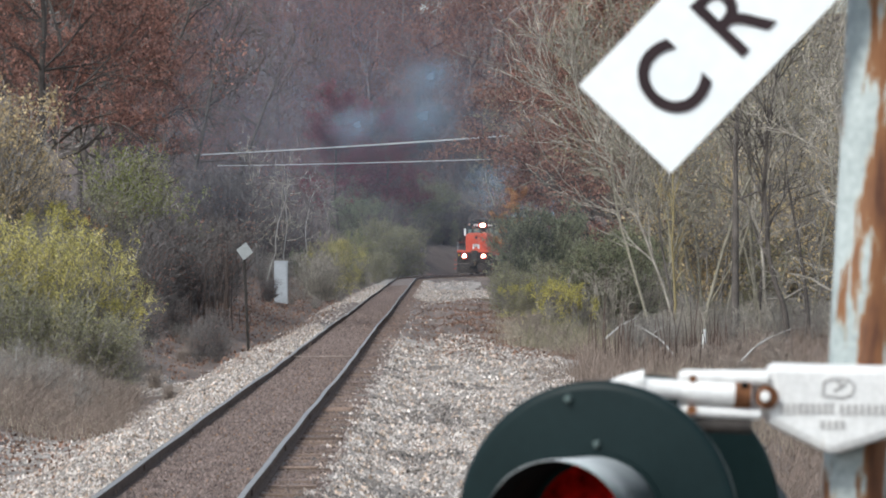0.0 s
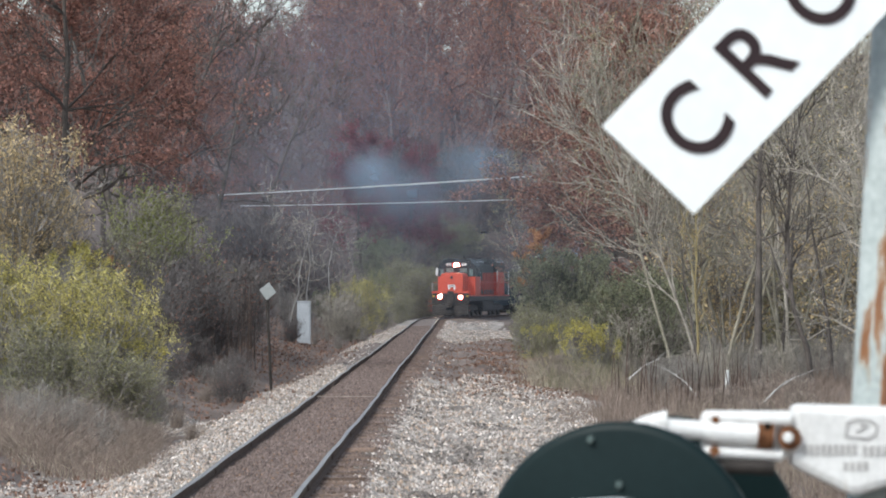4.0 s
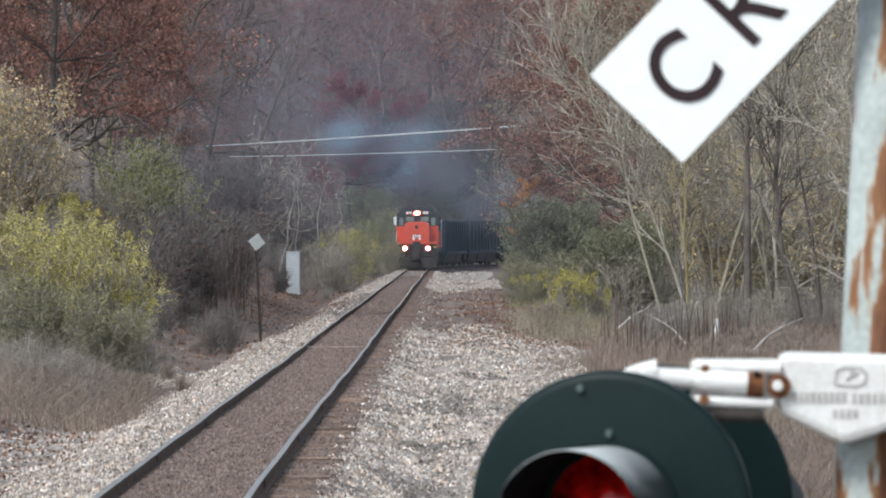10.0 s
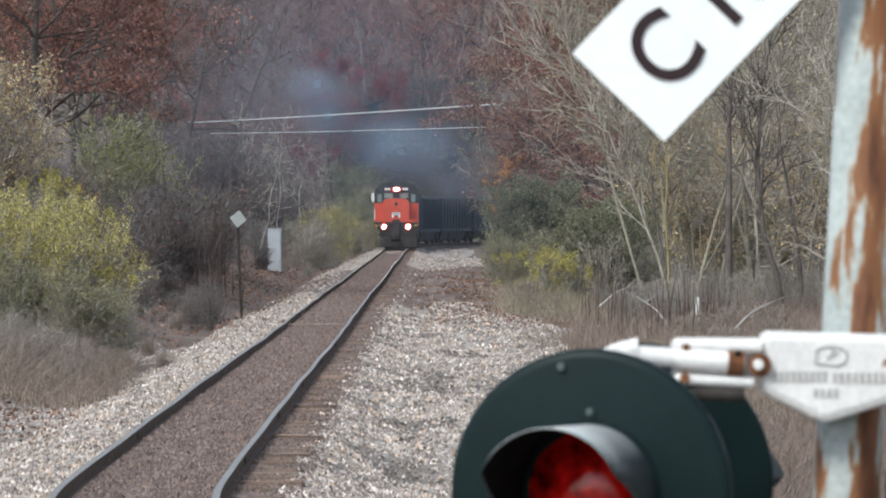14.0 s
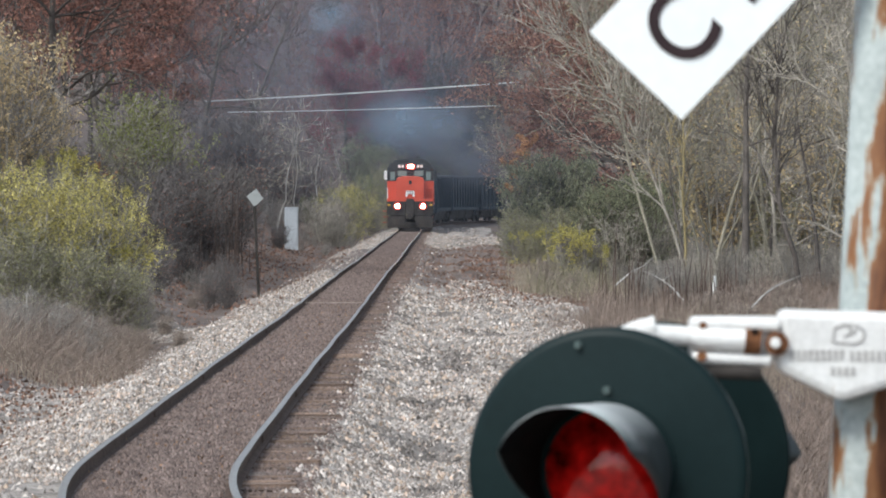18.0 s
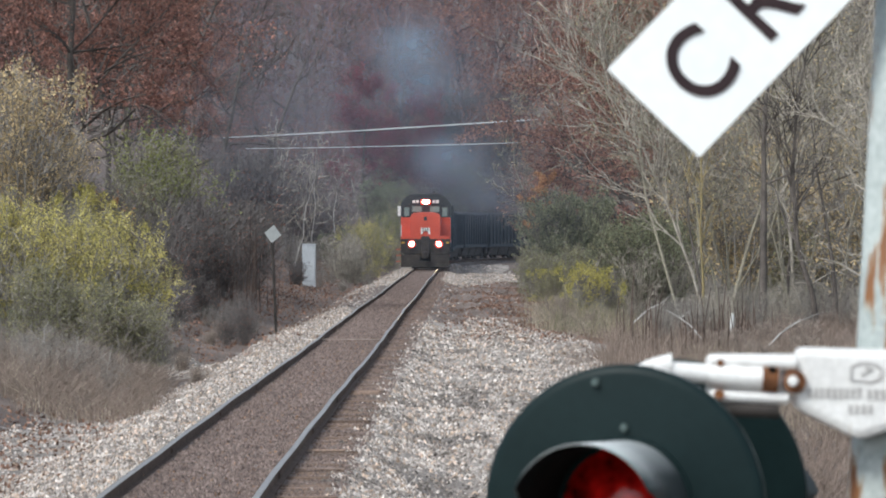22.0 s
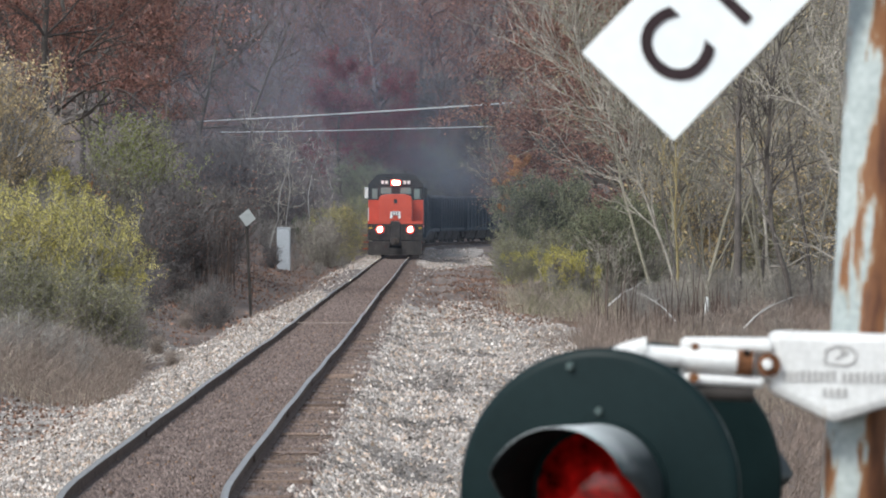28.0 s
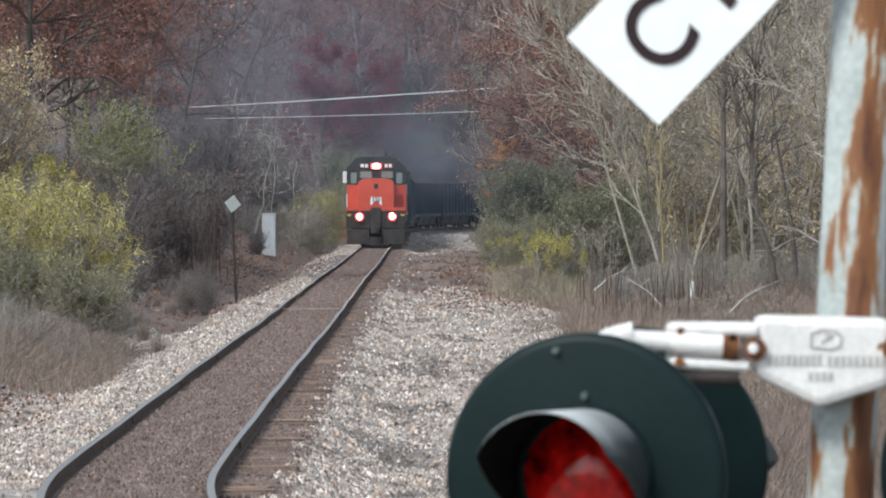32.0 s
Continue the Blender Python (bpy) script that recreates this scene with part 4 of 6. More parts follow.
# ---- woods that close the valley: many bare crowns with a few rusty leaves ----
def make_woods():
    r = np.random.default_rng(5)
    bases = []
    for i in range(5):
        segs, tips = [], []
        p, d = np.zeros(3), np.array([0, 0, 1.0])
        for k in range(7):
            d = d + r.normal(size=3) * 0.07
            d[2] += 0.2
            d /= np.linalg.norm(d)
            q = p + d * 2.4
            segs.append((*p, *q, 0.26 - 0.03 * k, 0.23 - 0.03 * k))
            if k >= 1:
                for _ in range(3):
                    a = r.uniform(0, 6.283)
                    nd = np.array([math.cos(a), math.sin(a), r.uniform(0.4, 1.1)])
                    grow(r, q, nd / np.linalg.norm(nd), r.uniform(3, 5.5), 0.09, 2, segs, tips, 3, 0.2, 0.1, 0.9, 0.6)
            p = q
        sg = np.array(segs)
        sg[:, 6:8] = np.maximum(sg[:, 6:8], 0.022)
        tv, tf = tubes(sg, 3)
        pick = r.integers(0, len(sg), 2400)
        u = r.uniform(0, 1, (2400, 1))
        c = sg[pick, 0:3] * (1 - u) + sg[pick, 3:6] * u + r.normal(size=(2400, 3)) * 0.15
        c = c[c[:, 2] > 4]
        lv, lf = leaf_quads(r, c, 0.28)
        bases.append((tv, tf, lv, lf))
    TV, TF, LV, LF, nt, nl = [], [], [], [], 0, 0
    spots = [(r.uniform(478, 770), r.uniform(-0.07, 0.04), r.uniform(0.78, 1.06)) for _ in range(150)]
    spots += [(r.uniform(455, 600), r.uniform(-0.07, 0.03), r.uniform(0.22, 0.42)) for _ in range(140)]
    spots += [(r.uniform(690, 980), r.uniform(-0.065, 0.03), r.uniform(0.8, 1.1)) for _ in range(120)]
    for n, (y, k, s) in enumerate(spots):
        x = k * y
        if (y > 480 and -0.05 < k < -0.031) or (y > 640 and -0.0115 < k < 0.0):
            s *= 0.58       # two notches in the skyline
        if abs(x - axis_x(y)) < 7 and y < 640:
            continue
        tv, tf, lv, lf = bases[n % 5]
        a = r.uniform(0, 6.283)
        m = np.array([[math.cos(a), -math.sin(a), 0], [math.sin(a), math.cos(a), 0], [0, 0, 1]]) * s
        base = np.array([x, y, float(height(x, y)) - 0.3])
        if s < 0.5 or y > 690:      # small and farthest trees keep half of the leaves
            keep = len(lv) // 8 * 4
            lv, lf = lv[:keep], lf[:keep // 2]
        TV.append(tv @ m.T + base), TF.append(tf + nt), LV.append(lv @ m.T + base), LF.append(lf + nl)
        nt, nl = nt + len(tv), nl + len(lv)
    tagged(new("far_woods", mesh_of("far_woods", np.concatenate(TV), np.concatenate(TF), FAR_TWIG)), "bare grey-brown autumn woods on the far hill", "woods", kind="stuff")
    tagged(new("far_woods_leaves", mesh_of("far_woods_leaves", np.concatenate(LV), np.concatenate(LF), FAR_LEAF)), "last rusty leaves in the far woods", "woods", kind="stuff")


make_woods()


# ---- grass and weeds ----
def blades(name, label, seed, n, spots, tall, width, mat, lean=0.35, stiff=False):
    """Upright blades or stalks in three segments, strewn over (x, y) places."""
    r = np.random.default_rng(seed)
    pts = spots(r, n)
    n = len(pts)
    x, y = pts[:, 0], pts[:, 1]
    clump = np.sin(x * 2.3 + 1.7 * np.sin(y * 0.5)) + np.sin(y * 0.9 + x * 1.1) + np.sin(x * 5.1 - y * 0.43) + r.normal(size=n) * 0.5
    pts = pts[clump > -0.9]
    clump = clump[clump > -0.9]
    n = len(pts)
    z = height(pts[:, 0], pts[:, 1]) - 0.03
    h = tall * r.uniform(0.45, 1.25, n) * (0.75 + 0.22 * np.clip(clump, -1, 2.5))
    d = r.normal(size=(n, 2)) * lean
    segs = []
    p = np.stack([pts[:, 0], pts[:, 1], z], axis=1)
    for k in range(2):
        q = p + np.stack([d[:, 0] * h * 0.5 * (0.4 + k), d[:, 1] * h * 0.5 * (0.4 + k), h * 0.5], axis=1)
        w0, w1 = width * (1 - 0.4 * k), width * (0.6 - 0.4 * k)
        segs.append(np.concatenate([p, q, np.full((n, 1), w0), np.full((n, 1), w1)], axis=1))
        p = q
    v, f = tubes(np.concatenate(segs), 3)
    tagged(new(name, mesh_of(name, v, f, mat)), label, "grass", kind="stuff")


def band(x0, x1, y0, y1):
    """Places between two far distances, over a span of the opening view."""
    def spread(r, n):
        y = r.uniform(y0, y1, n)
        return np.stack([(r.uniform(x0, x1, n) + r.normal(0, 16, n) - 784) * y / FOCAL, y], axis=1)
    return spread


blades("dry_grass", "pale dry grass below the yellow shrubs", 1, 1500, band(-80, 215, 84, 106), 0.55, 0.005, DRY_GRASS, lean=0.7)
blades("dry_weeds", "brown dry weeds beside the gravel", 2, 4200, band(-80, 225, 84, 103), 0.75, 0.005, DRY_WEED, lean=0.95)
blades("verge_grass", "pale dry grass beside the old roadbed", 3, 8000, band(900, 1100, 140, 185), 0.7, 0.007, DRY_GRASS, lean=0.6)
blades("weed_stalks", "stiff brown weed stalks in front of the thicket", 4, 150, band(1045, 1290, 126, 152), 1.6, 0.03, STALK, lean=0.08)
blades("brown_weeds", "low brown weeds before the thicket", 5, 20000, band(1030, 1680, 84, 165), 0.7, 0.009, DRY_WEED)
blades("edge_weeds", "thin brown weeds along the gravel's edge", 9, 2600, band(955, 1070, 95, 165), 0.4, 0.007, DRY_WEED, lean=0.5)
blades("olive_grass", "grey-green grass clump beside the roadbed", 10, 1500, band(930, 1070, 140, 166), 0.85, 0.007, LEAF_OLIVE, lean=0.45)
blades("dark_stems", "tall dark leafless stems on the bank", 12, 90, band(300, 415, 178, 200), 3.0, 0.024, STALK, lean=0.06)
blades("bank_grass", "dry grass and litter on the wooded bank", 6, 2600, band(180, 560, 115, 300), 0.28, 0.009, DRY_WEED)
blades("tan_weeds", "tan dry grass among the brown weeds", 7, 11000, band(1150, 1680, 80, 130), 0.55, 0.007, DRY_GRASS)
blades("near_weeds", "dry brown weeds beside the crossing signal", 8, 9000, band(1180, 1690, 48, 88), 0.5, 0.006, DRY_WEED, lean=0.6)
switch = tree_model("bare_switch", "thin pale leafless sapling in the weeds", "sapling", 120, 1.5, 0.009, 1, depth=2, kids=2, first=0.2, spread=0.35, bend=0.15, rise=0.12, min_r=0.0045, bark=BARK_WHITE, lift=(0.6, 1.6))
for k, (x, far) in enumerate(((75, 96), (125, 95), (20, 94))):
    planted(switch, px(x, far), far, 0.8 + 0.12 * (k % 3), 60 * k, first=k == 0)


# ---- bleached branches lying in the weeds before the thicket ----
def fallen_branch(points, far, r0):
    """A crooked branch with two side shoots; points are along its way in the opening view."""
    q = [at(x, y, far + 0.3 * k) for k, (x, y) in enumerate(points)]
    base = Vector((q[0].x, q[0].y, float(height(q[0].x, q[0].y))))
    ob = thing("fallen_branch", "bleached crooked branch fallen into the weeds", "branch", Matrix.Translation(base))
    path = [q[0] + (q[0] - q[1]) * 1.5 + Vector((0, 0, -0.2))] + q
    loc = [tuple(p - base) for p in path]
    v, f = tube_line(loc, [r0 * (1 - 0.75 * k / (len(loc) - 1)) for k in range(len(loc))], 6)
    piece("limb", mesh_of("limb", v, f, BARK_WHITE, smooth=True), ob)
    for k, (dx, dz) in ((2, (0.5, 0.35)), (3, (0.6, -0.1))):
        a = Vector(loc[min(k, len(loc) - 1)])
        line_of = [tuple(a), tuple(a + Vector((dx * 0.5, 0.1, dz * 0.6))), tuple(a + Vector((dx, 0.15, dz)))]
        v, f = tube_line(line_of, [r0 * 0.5, r0 * 0.35, r0 * 0.15], 5)
        piece("side_shoot", mesh_of("side_shoot", v, f, BARK_WHITE, smooth=True), ob)


fallen_branch([(1307, 645), (1332, 618), (1362, 598), (1400, 582), (1452, 574)], 126, 0.05)
fallen_branch([(1172, 604), (1155, 592), (1135, 580), (1118, 574)], 139, 0.038)
fallen_branch([(1100, 575), (1120, 566), (1150, 565), (1176, 569)], 143, 0.038)

# ---- the train ----
BOX_GREY = paint("galvanised_sheet", (0.4, 0.42, 0.44), (0.53, 0.55, 0.58), 2.0, rough=0.5, bump=0.05)
ORANGE = paint("orange_loco_paint", (0.47, 0.054, 0.026), (0.6, 0.085, 0.042), 1.2, rough=0.42, bump=0.04, spec=0.5)
HOOD_ORANGE = paint("deep_orange_hood_paint", (0.36, 0.04, 0.022), (0.52, 0.066, 0.034), 1.0, rough=0.5, bump=0.05)
# darker orange: the shade on the long hood's side is in the paint
SHADED_ORANGE = paint("shaded_orange_paint", (0.2, 0.03, 0.019), (0.38, 0.05, 0.027), 0.8, rough=0.6, bump=0.06)
BLACK = paint("dull_black_paint", (0.016, 0.019, 0.021), (0.04, 0.045, 0.047), 1.5, rough=0.55, bump=0.08)
GRIME = paint("grimy_underframe", (0.02, 0.018, 0.016), (0.06, 0.05, 0.045), 2.5, rough=0.8)
HOPPER = paint("dark_hopper_steel", (0.011, 0.02, 0.03), (0.024, 0.037, 0.051), 0.6, rough=0.7)
COAL = paint("coal", (0.012, 0.012, 0.013), (0.04, 0.04, 0.042), 3.0, rough=0.6, bump=1.0)
# the greenish sky reflection is put into the glass colour
WINDOW = glass("cab_window_glass", (0.15, 0.195, 0.19))
YELLOW = paint("yellow_handrail_paint", (0.55, 0.3, 0.03), (0.7, 0.42, 0.06), 3.0, rough=0.5, bump=0.03)
WHITE = paint("white_paint", (0.72, 0.72, 0.7), (0.82, 0.82, 0.8), 2.0, rough=0.5, bump=0.03)
LAMP = glowing("lit_headlamp", (1.0, 0.7, 0.42), 280.0)
# glowing red pieces added for the lens halo round the lamps
LAMP_HALO = glowing("red_halo_round_lamp", (1.0, 0.07, 0.06), 0.6)
WHEEL = paint("wheel_steel", (0.02, 0.018, 0.016), (0.05, 0.043, 0.038), 5.0, rough=0.7, metal=0.2)


def make_truck(parent, y0, axles, spacing):
    """A bogie: side frames, bolster and wheels on their axles."""
    tr = part("truck_frame", box(-1.15, -0.95, y0 - spacing * (axles - 1) / 2 - 0.5, y0 + spacing * (axles - 1) / 2 + 0.5, 0.45, 0.85, 0.05), GRIME, parent)
    part("side_frame", box(0.95, 1.15, y0 - spacing * (axles - 1) / 2 - 0.5, y0 + spacing * (axles - 1) / 2 + 0.5, 0.45, 0.85, 0.05), GRIME, tr)
    part("bolster", box(-0.95, 0.95, y0 - 0.3, y0 + 0.3, 0.5, 0.9, 0.04), GRIME, tr)
    for n in range(axles):
        y = y0 + (n - (axles - 1) / 2) * spacing
        bm = rod((-1.0, y, 0.5), (1.0, y, 0.5), 0.08, seg=10)
        for x in (-1, 1):
            bm = rod((x * 0.69, y, 0.5), (x * 0.82, y, 0.5), 0.5, seg=28, bm=bm)
            bm = rod((x * 0.66, y, 0.5), (x * 0.69, y, 0.5), 0.53, seg=28, bm=bm)
        part("wheelset", bm, WHEEL, tr)


def make_loco():
    half = 10.4
    lo = thing("locomotive", "orange and black diesel locomotive with lit headlights", "locomotive")
    f = -half
    # frame, walkways, pilot
    part("underframe", box(-1.5, 1.5, f + 0.75, half - 0.7, 1.25, 1.62, 0.03), BLACK, lo)
    part("walkway", box(-1.54, 1.54, f + 0.55, half - 0.5, 1.62, 1.7, 0.01), ORANGE, lo)
    part("pilot_face", prism([(-1.53, 0.95), (1.53, 0.95), (1.53, 2.02), (-1.53, 2.02)], f + 0.5, f + 0.62, 0.02), GRIME, lo, "black end plate below the nose")
    part("platform_edge", box(-1.53, 1.53, f + 0.47, f + 0.5, 1.86, 2.03, 0.008), ORANGE, lo, "orange edge of the front platform")
    bm = prism([(-1.5, 0.12), (-0.35, 0.12), (-0.3, 0.9), (-1.5, 0.9)], f + 0.3, f + 0.5, 0.03)
    bm = prism([(0.35, 0.12), (1.5, 0.12), (1.5, 0.9), (0.3, 0.9)], f + 0.3, f + 0.5, 0.03, bm)
    part("snow_plough", box(-0.4, 0.4, f + 0.32, f + 0.5, 0.12, 0.5, 0.02, bm), GRIME, lo)
    # a dark raised box stands in for a shaded recess
    bm = box(-0.31, 0.31, f + 0.42, f + 0.58, 0.85, 2.05, 0.12)
    part("recess_block", bm, GRIME, lo, "dark box standing for the shaded recess over the coupler")
    bm = box(-0.17, 0.17, f - 0.15, f + 0.45, 0.7, 1.05, 0.06)
    bm = box(-0.24, 0.02, f - 0.3, f - 0.02, 0.68, 1.08, 0.06, bm)
    part("coupler", bm, GRIME, lo)
    for x in (-1, 1):
        for k, (zz, w) in enumerate(((0.45, 0.3), (0.82, 0.28), (1.2, 0.26))):
            part("step", box(x * 1.5 - (0.02 if x > 0 else 0.3), x * 1.5 + (0.3 if x < 0 else 0.02), f + 0.55, f + 1.0, zz, zz + 0.04), ORANGE, lo)
        part("ditch_lamp_box", rod((x * 0.845, f + 0.32, 1.55), (x * 0.845, f + 0.52, 1.55), 0.19, seg=20), BLACK, lo)
        part("ditch_lamp", rod((x * 0.845, f + 0.29, 1.55), (x * 0.845, f + 0.315, 1.55), 0.118, seg=20), LAMP, lo, "lit white ditch light")
        part("corner_handle", box(x * 1.38 - 0.09, x * 1.38 + 0.09, f + 0.44, f + 0.49, 1.58, 1.68, 0.015), YELLOW, lo, "yellow corner handle")
        part("lamp_halo", rod((x * 0.845, f + 0.3, 1.55), (x * 0.845, f + 0.318, 1.55), 0.235, seg=24), LAMP_HALO, lo)
        part("grab_post", rod((x * 1.5, f + 0.6, 1.2), (x * 1.5, f + 0.6, 2.75), 0.025, seg=8), WHITE if x < 0 else ORANGE, lo)
    for x in (-1, 1):
        part("end_railing", rod((x * 0.98, f + 0.6, 2.72), (x * 1.5, f + 0.6, 2.72), 0.02, seg=8), ORANGE, lo)
    # short hood (nose) with rounded top
    arc = [(0.93 * math.copysign(abs(math.cos(t)) ** 0.5, math.cos(t)), 3.1 + 0.42 * math.sin(t) ** 0.6) for t in np.linspace(0.001, math.pi - 0.001, 13)]
    part("nose", prism([(-0.93, 1.7)] + [(0.93, 1.7)] + arc, f + 1.0, f + 3.3, 0.04), ORANGE, lo, smooth=False)
    part("nose_door", box(-0.9, -0.45, f + 0.98, f + 1.0, 1.8, 3.05, 0.004), ORANGE, lo)
    part("class_lamp", box(-0.1, 0.1, f + 0.94, f + 1.0, 3.0, 3.25, 0.02), BLACK, lo)
    bm = prism([(-0.32, 2.12), (-0.2, 2.12), (-0.1, 2.32), (0.1, 2.32), (0.2, 2.12), (0.32, 2.12), (0.28, 2.55), (-0.28, 2.55)], f + 0.97, f + 1.0)
    bm.transform(Matrix.Translation((0, 0, 2.36)) @ Matrix.Diagonal((0.96, 1, 0.92, 1)) @ Matrix.Translation((0, 0, -2.33)))
    em = part("emblem", bm, WHITE, lo, "white emblem plate on the nose")
    for x in (-0.14, 0.0, 0.14):
        part("emblem_bar", box(x - 0.025, x + 0.025, f + 0.955, f + 0.968, 2.3, 2.56), BLACK, em)
    # cab
    c0, c1 = f + 3.3, f + 5.6
    low = [(-1.55, 1.7), (1.55, 1.7), (1.55, 3.2), (-1.55, 3.2)]
    part("cab_body", prism(low, c0, c1, 0.03), ORANGE, lo)
    part("cab_upper", prism([(-1.552, 3.2), (1.552, 3.2), (1.552, 3.92), (-1.552, 3.92)], c0, c1, 0.02), BLACK, lo, "black window band of the cab")
    roof = [(-1.57, 3.9), (1.57, 3.9), (1.56, 4.08), (1.08, 4.6), (0.7, 4.68), (-0.7, 4.68), (-1.08, 4.6), (-1.56, 4.08)]
    part("cab_roof", prism(roof, c0 - 0.06, c1 + 0.05, 0.03), BLACK, lo, "black cab roof with sloped edges")
    for x in (-1, 1):
        part("side_window", box(x * 1.19 - 0.2, x * 1.19 + 0.2, c0 - 0.02, c0 + 0.02, 3.2, 3.86, 0.015), BLACK, lo)
        part("window_pane", box(x * 1.19 - 0.15, x * 1.19 + 0.15, c0 - 0.035, c0 - 0.015, 3.27, 3.82), WINDOW, lo)
        part("windscreen_frame", box(x * 0.55 - 0.36, x * 0.55 + 0.36, c0 - 0.03, c0 + 0.02, 3.5, 3.93, 0.015), BLACK, lo)
        part("windscreen", box(x * 0.55 - 0.3, x * 0.55 + 0.3, c0 - 0.045, c0 - 0.025, 3.55, 3.9), WINDOW, lo)
        part("mirror", box(x * 1.66 - 0.1, x * 1.66 + 0.1, c0 + 0.1, c0 + 0.16, 3.3, 3.9, 0.02), WHITE if x < 0 else BLACK, lo)
        nb = part("number_board", box(x * 0.62 - 0.3, x * 0.62 + 0.3, c0 - 0.12, c0 - 0.05, 4.05, 4.33, 0.02), BLACK, lo)
        for k in range(2):
            part("digit_bar", box(x * 0.62 - 0.2 + 0.22 * k, x * 0.62 - 0.04 + 0.22 * k, c0 - 0.128, c0 - 0.118, 4.1, 4.28), WHITE, nb)
        part("cab_side_window", box(x * 1.56 - 0.02, x * 1.56 + 0.02, c0 + 0.5, c0 + 1.7, 3.2, 3.85, 0.01), WINDOW, lo)
    part("headlamp_box", box(-0.32, 0.32, c0 - 0.22, c0 - 0.02, 3.98, 4.36, 0.05), BLACK, lo)
    for x in (-1, 1):
        part("headlamp", rod((x * 0.085, c0 - 0.26, 4.17), (x * 0.085, c0 - 0.22, 4.17), 0.088, seg=20), LAMP, lo, "lit white headlight")
    part("lamp_halo", box(-0.29, 0.29, c0 - 0.235, c0 - 0.225, 4.02, 4.32, 0.0), LAMP_HALO, lo)
    part("horn", rod((0.5, c0 + 0.4, 4.8), (0.5, c0 + 1.0, 4.8), 0.09, 0.03, seg=12, bm=rod((0.5, c0 + 0.8, 4.6), (0.5, c0 + 0.8, 4.82), 0.03)), GRIME, lo)
    # long hood
    h1 = half - 0.9
    hood = [(-0.93, 1.7), (0.93, 1.7), (0.93, 3.55), (-0.93, 3.55)]
    part("long_hood", prism(hood, c1, h1, 0.03), SHADED_ORANGE, lo, "orange long hood with its shade put into the paint")
    part("hood_roof", prism([(-0.96, 3.53), (0.96, 3.53), (0.96, 4.2), (0.72, 4.62), (-0.72, 4.62), (-0.96, 4.2)], c1, h1, 0.04), BLACK, lo, "black hood roof")
    part("hood_door_band", prism([(-0.96, 1.75), (0.96, 1.75), (0.96, 2.12), (-0.96, 2.12)], c1 + 0.1, h1 - 0.1, 0.01), BLACK, lo)
    for n in range(8):
        y = c1 + 1.0 + n * 1.35
        for x in (-1, 1):
            part("hood_door", box(x * 0.945 - 0.012, x * 0.945 + 0.012, y, y + 1.2, 2.16, 3.5, 0.004), SHADED_ORANGE, lo)
            # pale strips stand in for the light caught by the roof's edge
            part("roof_highlight", box(x * 0.86 - 0.03, x * 0.86 + 0.03, y, y + 1.1, 4.4, 4.46, 0.01), BOX_GREY, lo, "pale strip painted for the highlight along the hood roof")
    part("blower_duct", box(0.8, 1.35, c1, c1 + 2.2, 2.9, 4.1, 0.08), BLACK, lo)
    part("radiator", prism([(-1.25, 3.62), (1.25, 3.62), (1.25, 4.34), (0.9, 4.7), (-0.9, 4.7), (-1.25, 4.34)], h1 - 4.6, h1 - 0.6, 0.03), BLACK, lo, "flared black radiator section")
    part("rear_hood", prism([(-1.22, 1.72), (1.22, 1.72), (1.22, 3.6), (-1.22, 3.6)], h1 - 4.5, h1 - 0.7, 0.03), HOOD_ORANGE, lo, "orange rear section under the radiator")
    for x in (-1, 1):
        for n in range(3):
            part("rear_hood_door", box(x * 1.225 - 0.012, x * 1.225 + 0.012, h1 - 4.4 + 1.25 * n, h1 - 3.25 + 1.25 * n, 2.3, 3.5, 0.004), HOOD_ORANGE, lo)
            # the same painted highlight, on the radiator's edge
            part("radiator_highlight", box(x * 1.14 - 0.03, x * 1.14 + 0.03, h1 - 4.5 + 1.3 * n, h1 - 3.35 + 1.3 * n, 4.42, 4.48, 0.01), BOX_GREY, lo, "pale strip painted for the highlight along the radiator")
    for n in range(3):
        part("fan", rod((0, h1 - 3.9 + 1.3 * n, 4.6), (0, h1 - 3.9 + 1.3 * n, 4.75), 0.58, seg=24), GRIME, lo)
    for y, x in ((h1 + 0.1, 1.45), (c1 + 0.15, 1.5), (h1 - 4.7, 1.3)):
        part("rear_grab_post", rod((x, y, 1.6), (x, y, 3.7), 0.03, seg=8), WHITE, lo, "white grab rail")
    part("exhaust_stack", box(-0.25, 0.25, c1 + 4.3, c1 + 5.1, 4.45, 4.72, 0.03), GRIME, lo)
    part("dynamic_brake", box(-1.12, 1.12, c1 + 5.6, c1 + 8.2, 4.3, 4.66, 0.06), BLACK, lo)
    part("fuel_tank", box(-1.4, 1.4, -2.6, 2.6, 0.35, 1.25, 0.15), GRIME, lo)
    for x in (-1, 1):
        bm = None
        for n in range(9):
            y = c1 + 0.4 + n * 1.35
            bm = rod((x * 1.5, y, 1.7), (x * 1.5, y, 2.75), 0.02, seg=6, bm=bm)
        part("side_railing", rod((x * 1.5, c1 + 0.2, 2.75), (x * 1.5, h1, 2.75), 0.02, seg=6, bm=bm), ORANGE, lo)
    make_truck(lo, -6.2, 3, 2.0)
    make_truck(lo, 6.2, 3, 2.0)
    return lo


